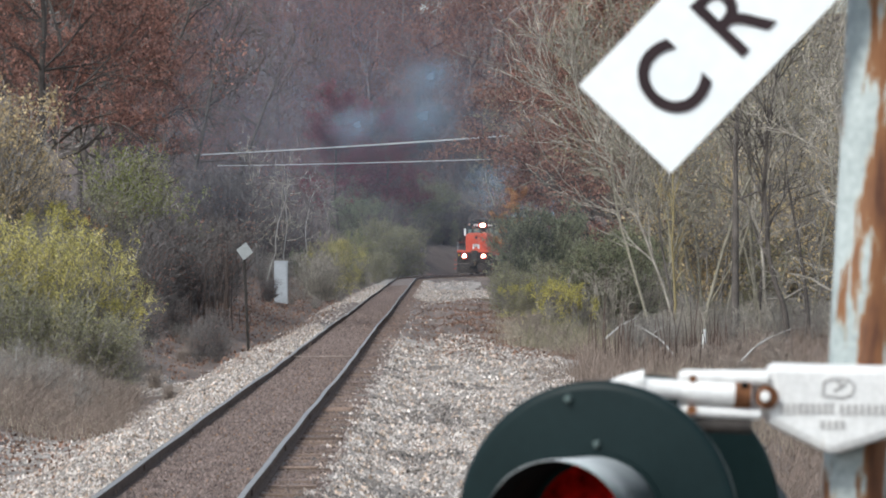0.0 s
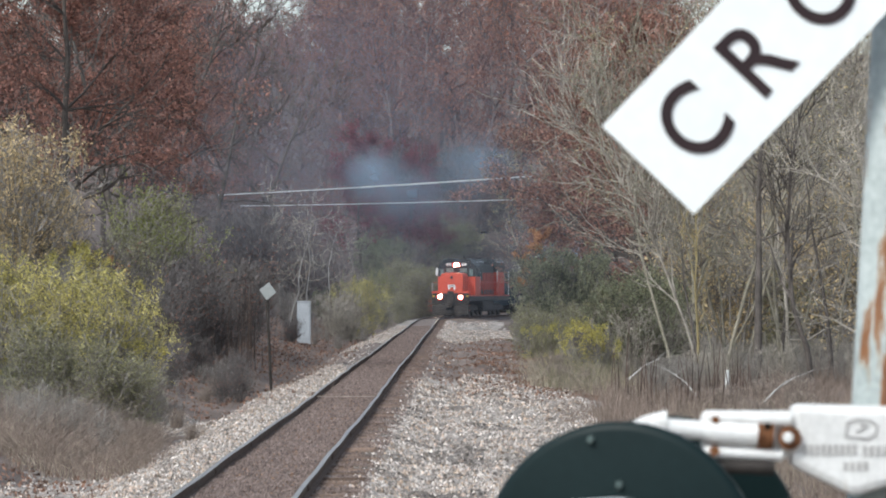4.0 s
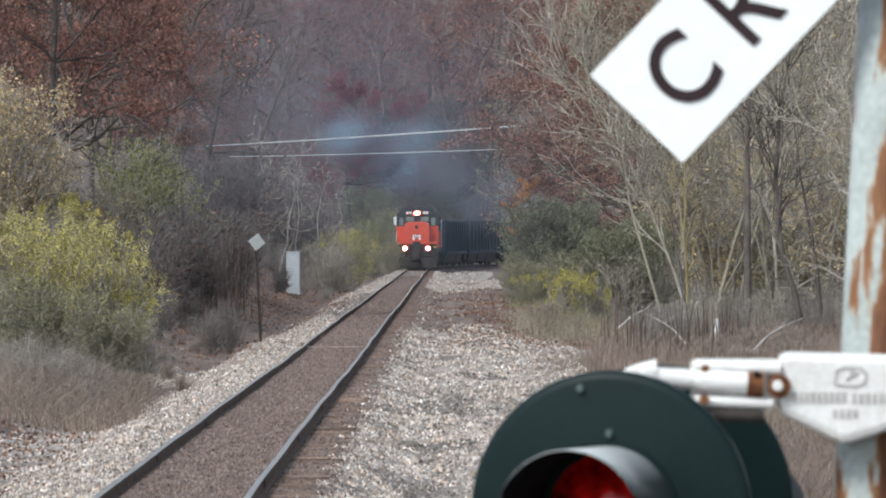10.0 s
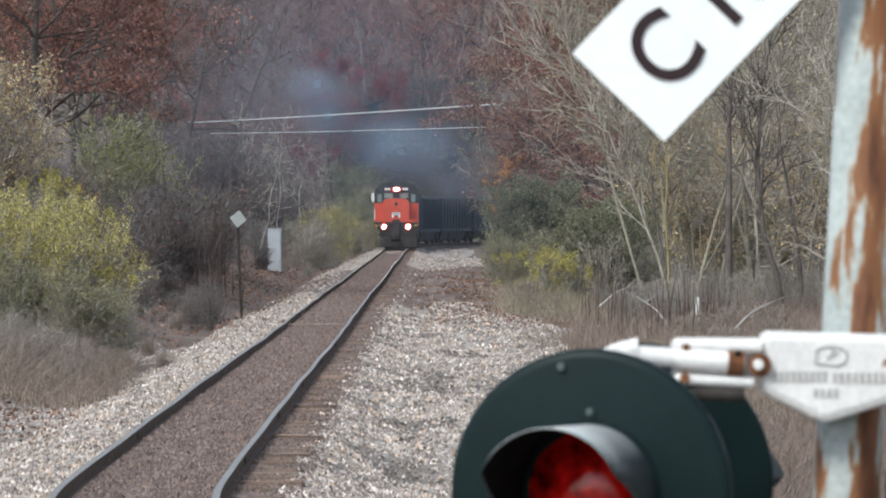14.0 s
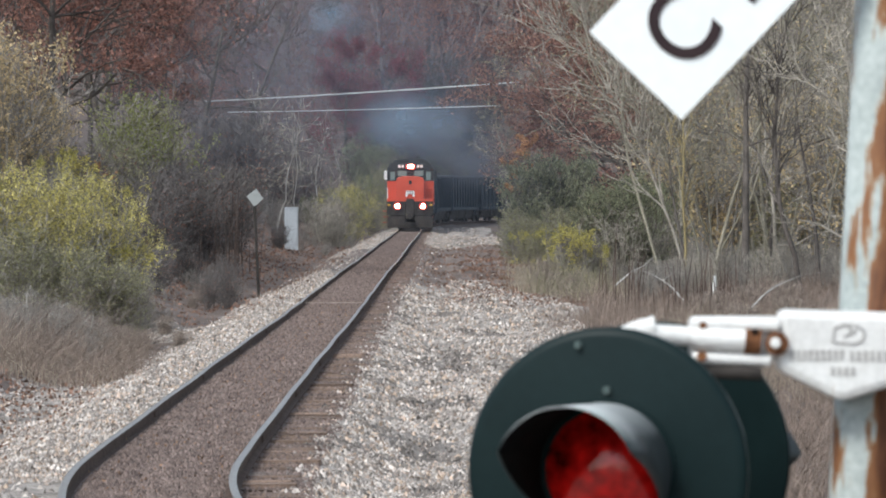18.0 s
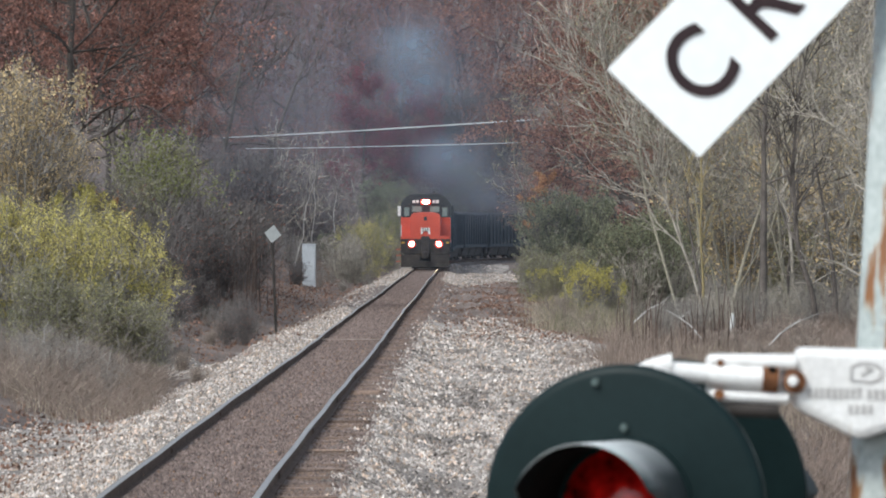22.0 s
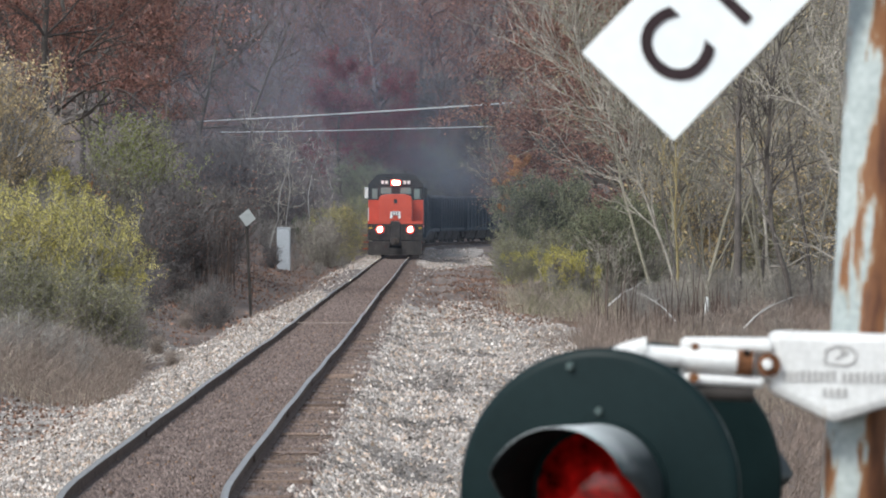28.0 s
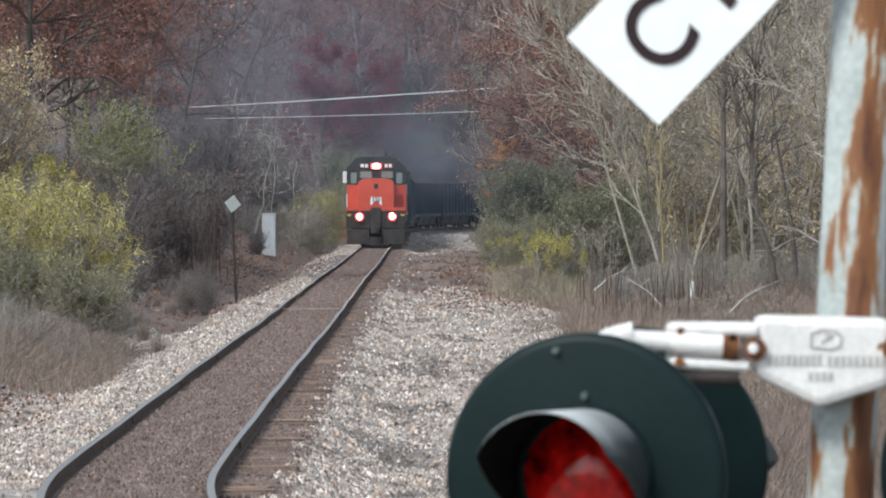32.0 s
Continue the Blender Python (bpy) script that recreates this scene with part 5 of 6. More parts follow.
def make_hopper():
    h = 7.6
    ho = thing("hopper_car", "dark steel open hopper car heaped with coal", "hopper car", group="hopper cars of the train")
    side = [(-1.56, 1.0), (-0.5, 0.75), (0.5, 0.75), (1.56, 1.0), (1.58, 3.62), (-1.58, 3.62)]
    part("body", prism(side, -h, h, 0.02), HOPPER, ho)
    for x in (-1, 1):
        part("top_chord", box(x * 1.6 - 0.07, x * 1.6 + 0.07, -h - 0.05, h + 0.05, 3.55, 3.69, 0.015), HOPPER, ho)
        part("side_sill", box(x * 1.6 - 0.06, x * 1.6 + 0.06, -h, h, 0.98, 1.22, 0.015), HOPPER, ho)
        for n in range(11):
            y = -h + 0.15 + n * (2 * h - 0.3) / 10
            part("side_post", box(x * 1.63 - 0.06, x * 1.63 + 0.06, y - 0.07, y + 0.07, 1.2, 3.57, 0.01), HOPPER, ho)
    bm = bmesh.new()
    bmesh.ops.create_grid(bm, x_segments=8, y_segments=40, size=1.0)
    for v in bm.verts:
        x, y = v.co.x, v.co.y
        v.co = Vector((x * 1.5, y * (h - 0.15), 3.57 + 0.22 * (1 - x * x) * (1 - y ** 8) + 0.06 * math.sin(y * 37 + x * 3) * (1 - x * x)))
    part("coal_load", bm, COAL, ho, "heaped black coal")
    # chutes drawn wide and low, in place of the shade under the car
    for y in (-4.2, 0.0, 4.2):
        part("discharge_chute", prism([(-1.4, 1.0), (-1.2, 0.3), (1.2, 0.3), (1.4, 1.0)], y - 1.9, y + 1.9, 0.03), GRIME, ho)
    part("center_sill", box(-0.2, 0.2, -h, h, 0.7, 1.0, 0.02), GRIME, ho)
    for y in (-h + 1.9, h - 1.9):
        # sheets and dark blocks added to fill gaps where shade lies
        part("slope_sheet", prism([(-1.45, 1.05), (1.45, 1.05), (0.62, 0.62), (-0.62, 0.62)], y - 1.6, y + 1.6, 0.02), GRIME, ho)
        part("underside_filler", box(-0.66, 0.66, y - 1.1, y + 1.1, 0.18, 0.42, 0.03), GRIME, ho)
    part("end_ladder", box(-1.5, -1.1, -h - 0.08, -h - 0.03, 1.0, 3.57, 0.01), GRIME, ho)
    for y in (-h - 0.55, h):
        part("coupler", box(-0.12, 0.12, y, y + 0.6, 0.75, 1.0, 0.04), GRIME, ho)
    make_truck(ho, -h + 1.9, 2, 1.78)
    make_truck(ho, h - 1.9, 2, 1.78)
    return ho


# where the leading coupler is: seconds and metres out, fitted to the camera's view
RUN_T = (0.0, 3.0, 6.0, 9.0, 13.0, 19.0, 25.0, 32.0)
RUN_S = (432.0, 415.5, 399.5, 382.5, 361.0, 330.0, 299.0, 262.0)
lead = make_loco()
hopper = make_hopper()
hoppers = [hopper] + [copy_thing(hopper, pose(0, 0, 0)) for _ in range(11)]
TRAIN = [(lead, 10.4, 20.8)] + [(h, 29.9 + 16.3 * i, 15.2) for i, h in enumerate(hoppers)]


def rolling(offset, length):
    rows = []
    for n in range(33):
        s = float(np.interp(n, RUN_T, RUN_S)) + offset
        xa, ya, _ = line(s - 0.33 * length)
        xb, yb, _ = line(s + 0.33 * length)
        turn = -math.degrees(math.atan2(xb - xa, yb - ya))
        rows.append((float(n), pose((xa + xb) / 2, (ya + yb) / 2, RAIL + float(grade(s)), 0, 0, turn)))
    return rows

# ---- crossing signal beside the road ----
ENAMEL = paint("dark_signal_enamel", (0.0042, 0.0125, 0.0133), (0.0065, 0.017, 0.0178), 6.0, rough=0.45, bump=0.03, spec=0.15)
CAST_WHITE = paint("chalky_white_paint", (0.66, 0.64, 0.62), (0.84, 0.82, 0.8), 9.0, rough=0.6, bump=0.12)
SIGN_WHITE = paint("white_reflective_sheet", (0.82, 0.84, 0.84), (0.9, 0.91, 0.91), 3.0, rough=0.5, bump=0.01)
LETTER = paint("dark_letter_sheet", (0.02, 0.01, 0.012), (0.034, 0.018, 0.02), 5.0, rough=0.6, bump=0)
MATT_BLACK = paint("matt_black_lining", (0.004, 0.004, 0.004), (0.009, 0.009, 0.009), 8.0, rough=0.9, bump=0, spec=0.05)
# the raised marks' dirt and small shadows, both put into the colour
MARK_TONE = paint("dirt_and_shade_in_marks", (0.38, 0.36, 0.35), (0.54, 0.52, 0.5), 14.0, rough=0.7)
RUST = paint("rusted_iron", (0.09, 0.035, 0.015), (0.26, 0.11, 0.045), 30.0, rough=0.85, bump=0.3)
# blotches put the lens's glow and the visor's shade into its colour
RED_LENS = paint("red_roundel", (0.07, 0.0015, 0.0015), (0.9, 0.012, 0.01), 8.0, rough=0.12, bump=0.06, spec=0.5, fine=40)
# the bolts' small teal highlights are put into their colour
BOLT_TEAL = paint("greenish_bolt_metal", (0.05, 0.07, 0.066), (0.13, 0.17, 0.16), 30.0, rough=0.5)
SIGN_GREY = paint("weathered_sign_back", (0.34, 0.35, 0.34), (0.46, 0.47, 0.46), 3.0, rough=0.5, bump=0.03)
CONCRETE = paint("pale_concrete", (0.45, 0.44, 0.42), (0.62, 0.6, 0.57), 4.0)


def stained(m, start, across, along, lean_x=0.0, mid_x=0.0, half_x=1.0):
    """Rust that breaks through white paint in upright runs with an ochre rim; lean_x: how much more of it there is about x = mid_x."""
    nt = m.node_tree
    b = nt.nodes["Principled BSDF"]
    old = b.inputs["Base Color"].links[0].from_socket
    co, mp, n1 = nt.nodes.new("ShaderNodeTexCoord"), nt.nodes.new("ShaderNodeMapping"), nt.nodes.new("ShaderNodeTexNoise")
    mp.inputs["Scale"].default_value = (across, across, along)
    n1.inputs["Scale"].default_value, n1.inputs["Detail"].default_value, n1.inputs["Roughness"].default_value = 1.0, 8.0, 0.62
    nt.links.new(co.outputs["Object"], mp.inputs[0])
    nt.links.new(mp.outputs[0], n1.inputs["Vector"])
    value = n1.outputs[0]
    if lean_x:
        sx, off, mag, ma = nt.nodes.new("ShaderNodeSeparateXYZ"), nt.nodes.new("ShaderNodeMath"), nt.nodes.new("ShaderNodeMath"), nt.nodes.new("ShaderNodeMapRange")
        off.operation, off.inputs[1].default_value = "SUBTRACT", mid_x
        mag.operation = "ABSOLUTE"
        ma.inputs["From Max"].default_value, ma.inputs["To Min"].default_value, ma.inputs["To Max"].default_value = half_x, lean_x, -lean_x
        nt.links.new(co.outputs["Object"], sx.inputs[0])
        nt.links.new(sx.outputs["X"], off.inputs[0])
        nt.links.new(off.outputs[0], mag.inputs[0])
        nt.links.new(mag.outputs[0], ma.inputs["Value"])
        add = nt.nodes.new("ShaderNodeMath")
        add.operation = "ADD"
        nt.links.new(value, add.inputs[0])
        nt.links.new(ma.outputs[0], add.inputs[1])
        value = add.outputs[0]
    cover, tone = nt.nodes.new("ShaderNodeValToRGB"), nt.nodes.new("ShaderNodeValToRGB")
    cover.color_ramp.elements[0].position, cover.color_ramp.elements[1].position = start, start + 0.05
    e = tone.color_ramp.elements
    e[0].position, e[0].color = start, (0.36, 0.25, 0.11, 1)
    e[1].position, e[1].color = start + 0.05, (0.215, 0.095, 0.038, 1)
    e.new(start + 0.15).color = (0.15, 0.062, 0.028, 1)
    e.new(start + 0.24).color = (0.085, 0.034, 0.018, 1)
    nt.links.new(value, cover.inputs[0])
    nt.links.new(value, tone.inputs[0])
    mx = nt.nodes.new("ShaderNodeMixRGB")
    nt.links.new(cover.outputs[0], mx.inputs[0])
    nt.links.new(old, mx.inputs[1])
    nt.links.new(tone.outputs[0], mx.inputs[2])
    nt.links.new(mx.outputs[0], b.inputs["Base Color"])
    return m


MAST = stained(paint("peeling_white_on_rust", (0.26, 0.29, 0.28), (0.46, 0.49, 0.475), 7.0, rough=0.6, bump=0.15), 0.465, 26.0, 4.4, lean_x=0.11, mid_x=0.018, half_x=0.06)
stained(CAST_WHITE, 0.66, 16.0, 13.0)


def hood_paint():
    """Dark enamel with the sky's light on the visor's crown put into the colour."""
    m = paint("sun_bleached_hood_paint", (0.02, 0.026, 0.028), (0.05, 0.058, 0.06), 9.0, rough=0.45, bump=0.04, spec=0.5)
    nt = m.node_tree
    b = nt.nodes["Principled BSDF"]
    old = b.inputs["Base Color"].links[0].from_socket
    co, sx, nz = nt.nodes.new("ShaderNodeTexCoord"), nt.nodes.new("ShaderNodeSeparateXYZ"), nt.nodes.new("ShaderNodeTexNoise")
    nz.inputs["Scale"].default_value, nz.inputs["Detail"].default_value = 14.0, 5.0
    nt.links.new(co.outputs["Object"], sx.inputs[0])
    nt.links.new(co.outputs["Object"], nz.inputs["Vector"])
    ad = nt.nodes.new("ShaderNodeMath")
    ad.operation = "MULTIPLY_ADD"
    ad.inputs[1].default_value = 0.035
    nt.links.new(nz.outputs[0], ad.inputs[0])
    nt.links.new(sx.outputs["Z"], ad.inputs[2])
    # paler with height: the top light is painted into the colour
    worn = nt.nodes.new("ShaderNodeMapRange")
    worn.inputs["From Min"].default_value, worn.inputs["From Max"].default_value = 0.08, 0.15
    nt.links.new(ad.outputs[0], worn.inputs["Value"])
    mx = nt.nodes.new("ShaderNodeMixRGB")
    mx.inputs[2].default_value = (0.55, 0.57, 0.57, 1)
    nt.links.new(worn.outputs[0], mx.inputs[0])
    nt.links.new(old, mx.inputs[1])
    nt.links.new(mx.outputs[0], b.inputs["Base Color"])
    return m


HOOD_TOPLIT = hood_paint()


def disc(radius, y0, y1, seg=72):
    """A shallow dished round plate, axis along y, with a rolled rim."""
    prof = [(0.0, y0), (radius * 0.93, y0), (radius * 0.985, y0 + 0.004), (radius, y0 + 0.01), (radius, y1), (radius * 0.97, y1), (0.0, y1 - 0.002)]
    bm = bmesh.new()
    rings = []
    for r, y in prof:
        rings.append([bm.verts.new((0, y, 0))] if r == 0 else [bm.verts.new((r * math.cos(2 * math.pi * k / seg), y, r * math.sin(2 * math.pi * k / seg))) for k in range(seg)])
    for a, b in zip(rings, rings[1:]):
        for k in range(seg):
            j = (k + 1) % seg
            if len(a) == 1:
                bm.faces.new((a[0], b[k], b[j]))
            elif len(b) == 1:
                bm.faces.new((a[k], b[0], a[j]))
            else:
                bm.faces.new((a[k], b[k], b[j], a[j]))
    bmesh.ops.recalc_face_normals(bm, faces=bm.faces[:])
    return bm


def hood(radius, length, thick):
    """A sheet-metal visor: a tube open below, cut back at its lower edges; it points to -y. A skin of its outer or inner side."""
    bm = bmesh.new()
    rows = []
    for k in range(57):
        deg = -34 + 248 * k / 56
        th = radians(deg)
        past = max(0.0, 22 - deg, deg - 158) / 56
        ln = length * (1 - 0.85 * min(past, 1.0) ** 0.9)
        rows.append([(rad * (0.935 + 0.065 * u) * math.cos(th), -ln * u, rad * (0.935 + 0.065 * u) * math.sin(th)) for rad, u in ((radius, 0), (radius, 0.5), (radius, 1.0), (radius - thick, 1.0), (radius - thick, 0.5), (radius - thick, 0))])
    vs = [[bm.verts.new(p) for p in row] for row in rows]
    for a, b in zip(vs, vs[1:]):
        for k in range(5):
            bm.faces.new((a[k], a[k + 1], b[k + 1], b[k]))
    bmesh.ops.recalc_face_normals(bm, faces=bm.faces[:])
    return bm


def lamp_unit(parent, m, facing):
    """One lamp of the pair: pot, round background plate, lens and visor."""
    back = part("background_plate", disc(0.254, -0.012, 0.01), ENAMEL, parent, "round dark background plate", smooth=True)
    back.matrix_basis = m
    part("lamp_pot", rod((0, 0.01, 0), (0, 0.17, 0), 0.125, 0.09, seg=32), ENAMEL, back)
    part("lens_ring", rod((0, -0.02, 0), (0, -0.01, 0), 0.128, seg=40), ENAMEL, back)
    bm = bmesh.new()
    bmesh.ops.create_uvsphere(bm, u_segments=32, v_segments=16, radius=0.2)
    bmesh.ops.bisect_plane(bm, geom=bm.verts[:] + bm.edges[:] + bm.faces[:], plane_co=(0, 0, 0.168), plane_no=(0, 0, 1), clear_inner=True)
    bm.transform(Matrix.Translation((0, -0.02, 0)) @ Matrix.Rotation(radians(90), 4, "X") @ Matrix.Translation((0, 0, -0.168)))
    part("lens", bm, RED_LENS, back, "red glass lens", smooth=True)
    h = part("hood", hood(0.128, 0.35, 0.0015), HOOD_TOPLIT, back, "dark visor with the sky's light painted on its top", smooth=True)
    part("hood_lining", hood(0.126, 0.347, 0.0015), MATT_BLACK, back, "matt black inside of the visor", smooth=True)
    if facing < 0:      # the far visor is turned and lowered to show in the camera's view
        for ob in back.children:
            if ob.name.startswith("hood"):
                ob.matrix_basis = pose(0, 0, -0.055, 0, 0, -18.5)
                ob.data.materials.clear()
                ob.data.materials.append(ENAMEL)
    for x, z in ((-0.05, 0.222), (0.002, 0.142), (-0.16, -0.02), (0.17, -0.1)):
        part("bolt", rod((x, -0.024, z), (x, -0.008, z), 0.006, 0.008, seg=10), BOLT_TEAL, back)
    return back


def make_signal():
    base = at(1512, 896, 9.25)
    lean = 37 / 700
    foot_z = float(height(base.x, 9.25))
    foot = Vector((base.x - lean * (base.z - foot_z), 9.25, foot_z))
    sig = thing("crossing_signal", "railway crossing signal mast with crossbuck and dark red-lensed lamps", "crossing signal", Matrix.Translation(foot))
    loc = lambda p: Vector(p) - foot
    tilt = pose(0, 0, 0, 0, math.degrees(math.atan(lean)), 0)
    pole = part("mast", rod((0, 0, -0.05), (0, 0, 3.75), 0.0605, seg=40), MAST, sig, "steel mast with white paint peeling off rust", smooth=False)
    pole.matrix_basis = tilt
    for p in pole.data.polygons:
        p.use_smooth = len(p.vertices) == 4
    part("foundation", box(-0.25, 0.25, -0.25, 0.25, -0.3, 0.12, 0.02), CONCRETE, sig)
    part("cap", rod((0, 0, 3.75), (0, 0, 3.8), 0.062, 0.03, seg=32), CAST_WHITE, pole)
    # crossbuck
    end_a, end_b = loc(at(1027.5, 151, 9.13)), loc(at(1183.7, 307.5, 9.13))
    along = (Vector((289, 0, 303))).normalized()
    mid_end = (end_a + end_b) / 2
    half = 0.685
    ctr = mid_end + along * half
    ang = math.degrees(math.atan2(along.z, along.x))
    for k, turn in enumerate((-ang, ang)):
        bl = part("crossbuck_blade", box(-half, half, -0.002, 0.002, -0.1143, 0.1143, 0.0), SIGN_WHITE, sig, "white crossbuck board with dark lettering" if k == 0 else "white crossbuck board")
        bl.matrix_basis = Matrix.Translation(ctr + Vector((0, 0.006 * k, 0))) @ pose(0, 0, 0, 0, turn, 0)
        if k == 0:
            for n, ch in enumerate("CROSSING"):
                cu = bpy.data.curves.new("letter", "FONT")
                cu.body, cu.size, cu.extrude, cu.offset = ch, 0.186, 0.0008, 0.002
                cu.align_x, cu.align_y = "CENTER", "CENTER"
                tmp = bpy.data.objects.new("letter", cu)
                me = bpy.data.meshes.new_from_object(tmp)
                bpy.data.objects.remove(tmp)
                xs = [v.co.x for v in me.vertices]
                zs = [v.co.y for v in me.vertices]
                cx, cz = (min(xs) + max(xs)) / 2, (min(zs) + max(zs)) / 2
                me.transform(Matrix.Rotation(radians(90), 4, "X") @ Matrix.Diagonal((0.87, 1, 1, 1)) @ Matrix.Translation((-cx, -cz, 0)))
                me.materials.clear()
                me.materials.append(LETTER)
                ob = piece("letter", me, bl)
                ob.matrix_basis = pose(-half + 0.119 + 0.165 * n, -0.0045, 0.002)
    # junction box on the mast
    pts = [(1359, 643), (1602, 650), (1600, 768), (1470, 807), (1357, 751)]
    c = at(1480, 720, 9.12)
    out = [((at(x, y, 9.12) - c).x, (at(x, y, 9.12) - c).z) for x, y in reversed(pts)]
    jb = part("junction_box", prism(out, 0.0, 0.09, 0.016), CAST_WHITE, sig, "white cast junction box with raised bars")
    jb.matrix_basis = Matrix.Translation(loc(c))
    q = lambda x, y: at(x, y, 9.12) - c
    rows = [(x, 714, x + 8, 733) for x in range(1380, 1470, 11)] + [(x, 716, x + 8, 735) for x in range(1486, 1590, 12)] + [(x, 744, x + 8, 760) for x in range(1452, 1500, 12)]
    for x0, y0, x1, y1 in rows:
        a, b = q(x0, y1), q(x1, y0)
        part("raised_bar", box(a.x, b.x, -0.0022, 0.001, a.z, b.z, 0.0), MARK_TONE, jb)
    ring = [(1456, 700), (1458, 676), (1474, 670), (1500, 672), (1512, 682), (1508, 698), (1494, 704)]
    for (xa, ya), (xb, yb) in [*zip(ring, ring[1:] + ring[:1]), ((1474, 692), (1496, 681)), ((1496, 681), (1482, 678))]:
        a, b = q(xa, ya), q(xb, yb)
        part("raised_mark", rod((a.x, 0, a.z), (b.x, 0, b.z), 0.003, seg=8), MARK_TONE, jb)
    # arms and lamps, mirrored about the mast
    L = lambda x, y, far=9.12: loc(at(x, y, far))
    for mirror in (1, -1):
        X = lambda x: x if mirror == 1 else 2 * 1480 - x
        corners = sorted((L(X(x), 0).x for x in (1201, 1362)))
        arm = part("arm_bracket", box(corners[0], corners[1], L(0, 0).y + 0.012, L(0, 0).y + 0.034, L(0, 739).z, L(0, 655).z, 0.0105), CAST_WHITE, sig, "white cast clamp plate of the lamp arm with rust stains")
        part("upper_lip", rod(L(X(1216), 667), L(X(1360), 672), 0.0115, seg=20, bm=ball(L(X(1216), 667), 0.0115)), CAST_WHITE, arm)
        part("lower_lip", rod(L(X(1214), 728), L(X(1345), 734), 0.0105, seg=20, bm=ball(L(X(1214), 728), 0.0105)), CAST_WHITE, arm)
        part("arm_pipe", rod(L(X(1110), 684), L(X(1330), 698), 0.0175, seg=28), CAST_WHITE, arm)
        part("arm_end", rod(L(X(1078), 679), L(X(1104), 676), 0.004, 0.013, seg=20, bm=rod(L(X(1104), 676), L(X(1140), 675), 0.013, 0.021, seg=20)), CAST_WHITE, arm)
        part("sleeve", rod(L(X(1226), 693), L(X(1302), 698), 0.0215, seg=28, bm=rod(L(X(1206), 691), L(X(1226), 693), 0.0175, 0.0215, seg=28)), CAST_WHITE, arm)
        part("rust_band", rod(L(X(1300), 698), L(X(1328), 700), 0.0235, seg=28), RUST, arm, "rusted clamp band")
        # a black disc painted for the dark inside of a hole
        part("band_hole_disc", rod(L(X(1318), 682, 9.097), L(X(1318), 682, 9.104), 0.006, seg=14), MATT_BLACK, arm)
        part("clamp_bolt", rod(L(X(1224), 726, 9.1), L(X(1224), 726, 9.13), 0.009, seg=12), RUST, arm)
        part("lip_bolt", rod(L(X(1226), 671, 9.106), L(X(1226), 671, 9.13), 0.007, seg=12), RUST, arm)
        # dark-coloured rod stands in for the shade under the clamp plate
        part("under_clamp_shade", rod(L(X(1224), 752), L(X(1330), 756), 0.013, seg=16), GRIME, arm)
        part("bolt_washer", rod(L(X(1357), 703, 9.106), L(X(1357), 703, 9.13), 0.021, seg=24), RUST, arm, "rusted washer")
        part("bolt_head", rod(L(X(1354), 702, 9.094), L(X(1354), 702, 9.108), 0.0085, 0.0105, seg=12), CAST_WHITE, arm)
        cx = 1057 if mirror == 1 else 1830
        ctr = L(cx, 927, 9.03)
        turn = pose(0, 0, 0, 0, 0, -14.0)
        lamp_unit(sig, Matrix.Translation(ctr) @ turn, 1)
        lamp_unit(sig, Matrix.Translation(ctr) @ turn @ pose(0, 0.42, 0) @ pose(0, 0, 0, 0, 0, 180), -1)
        part("hanger", rod(ctr + (turn @ Vector((0, 0.21, 0.05))), ctr + (turn @ Vector((0, 0.21, 0.235))), 0.024, seg=16), ENAMEL, sig)


make_signal()


# ---- line-side things ----
def make_marker():
    foot = at(440, 611, 152)
    foot.z = float(height(foot.x, foot.y))
    top = at(432, 455, 152)
    ob = thing("trackside_sign", "pale diamond sign on a thin dark post", "sign", Matrix.Translation(foot))
    t = top - foot
    part("post", rod((0, 0, -0.1), t, 0.042, seg=10), GRIME, ob)
    bm = prism([(-0.27, 0), (0, -0.27), (0.27, 0), (0, 0.27)], -0.06, -0.045, 0.004)
    bm.transform(Matrix.Translation(t + Vector((0, 0, 0.17))) @ pose(0, 0, 0, 0, 8, 22))
    part("sign_plate", bm, SIGN_GREY, ob, "weathered pale diamond plate")


def make_cabinet():
    a = at(497, 537, 250)
    z = float(height(a.x, a.y))
    ob = thing("relay_cabinet", "pale grey metal relay cabinet in the brush", "cabinet", Matrix.Translation((a.x, a.y, z)))
    top = at(0, 463, 250).z - z
    part("body", box(-0.33, 0.33, 0, 0.5, -0.1, top, 0.02), BOX_GREY, ob)
    part("door", box(-0.29, 0.29, -0.03, 0.0, 0.25, top - 0.12, 0.01), BOX_GREY, ob)
    part("roof", box(-0.34, 0.34, -0.035, 0.51, top - 0.03, top + 0.03, 0.012), BOX_GREY, ob)


def make_peg():
    a = at(1246, 606, 148)
    z = float(height(a.x, a.y))
    ob = thing("marker_peg", "short white marker post in the weeds", "post", Matrix.Translation((a.x, a.y, z)))
    part("post", rod((0, 0, -0.1), (0, 0, at(0, 583, 148).z - z), 0.06, seg=10), WHITE, ob)


make_marker(), make_cabinet(), make_peg()
CABLE = paint("pale_cable", (0.5, 0.5, 0.5), (0.62, 0.62, 0.62), 1.0, rough=0.5, bump=0)
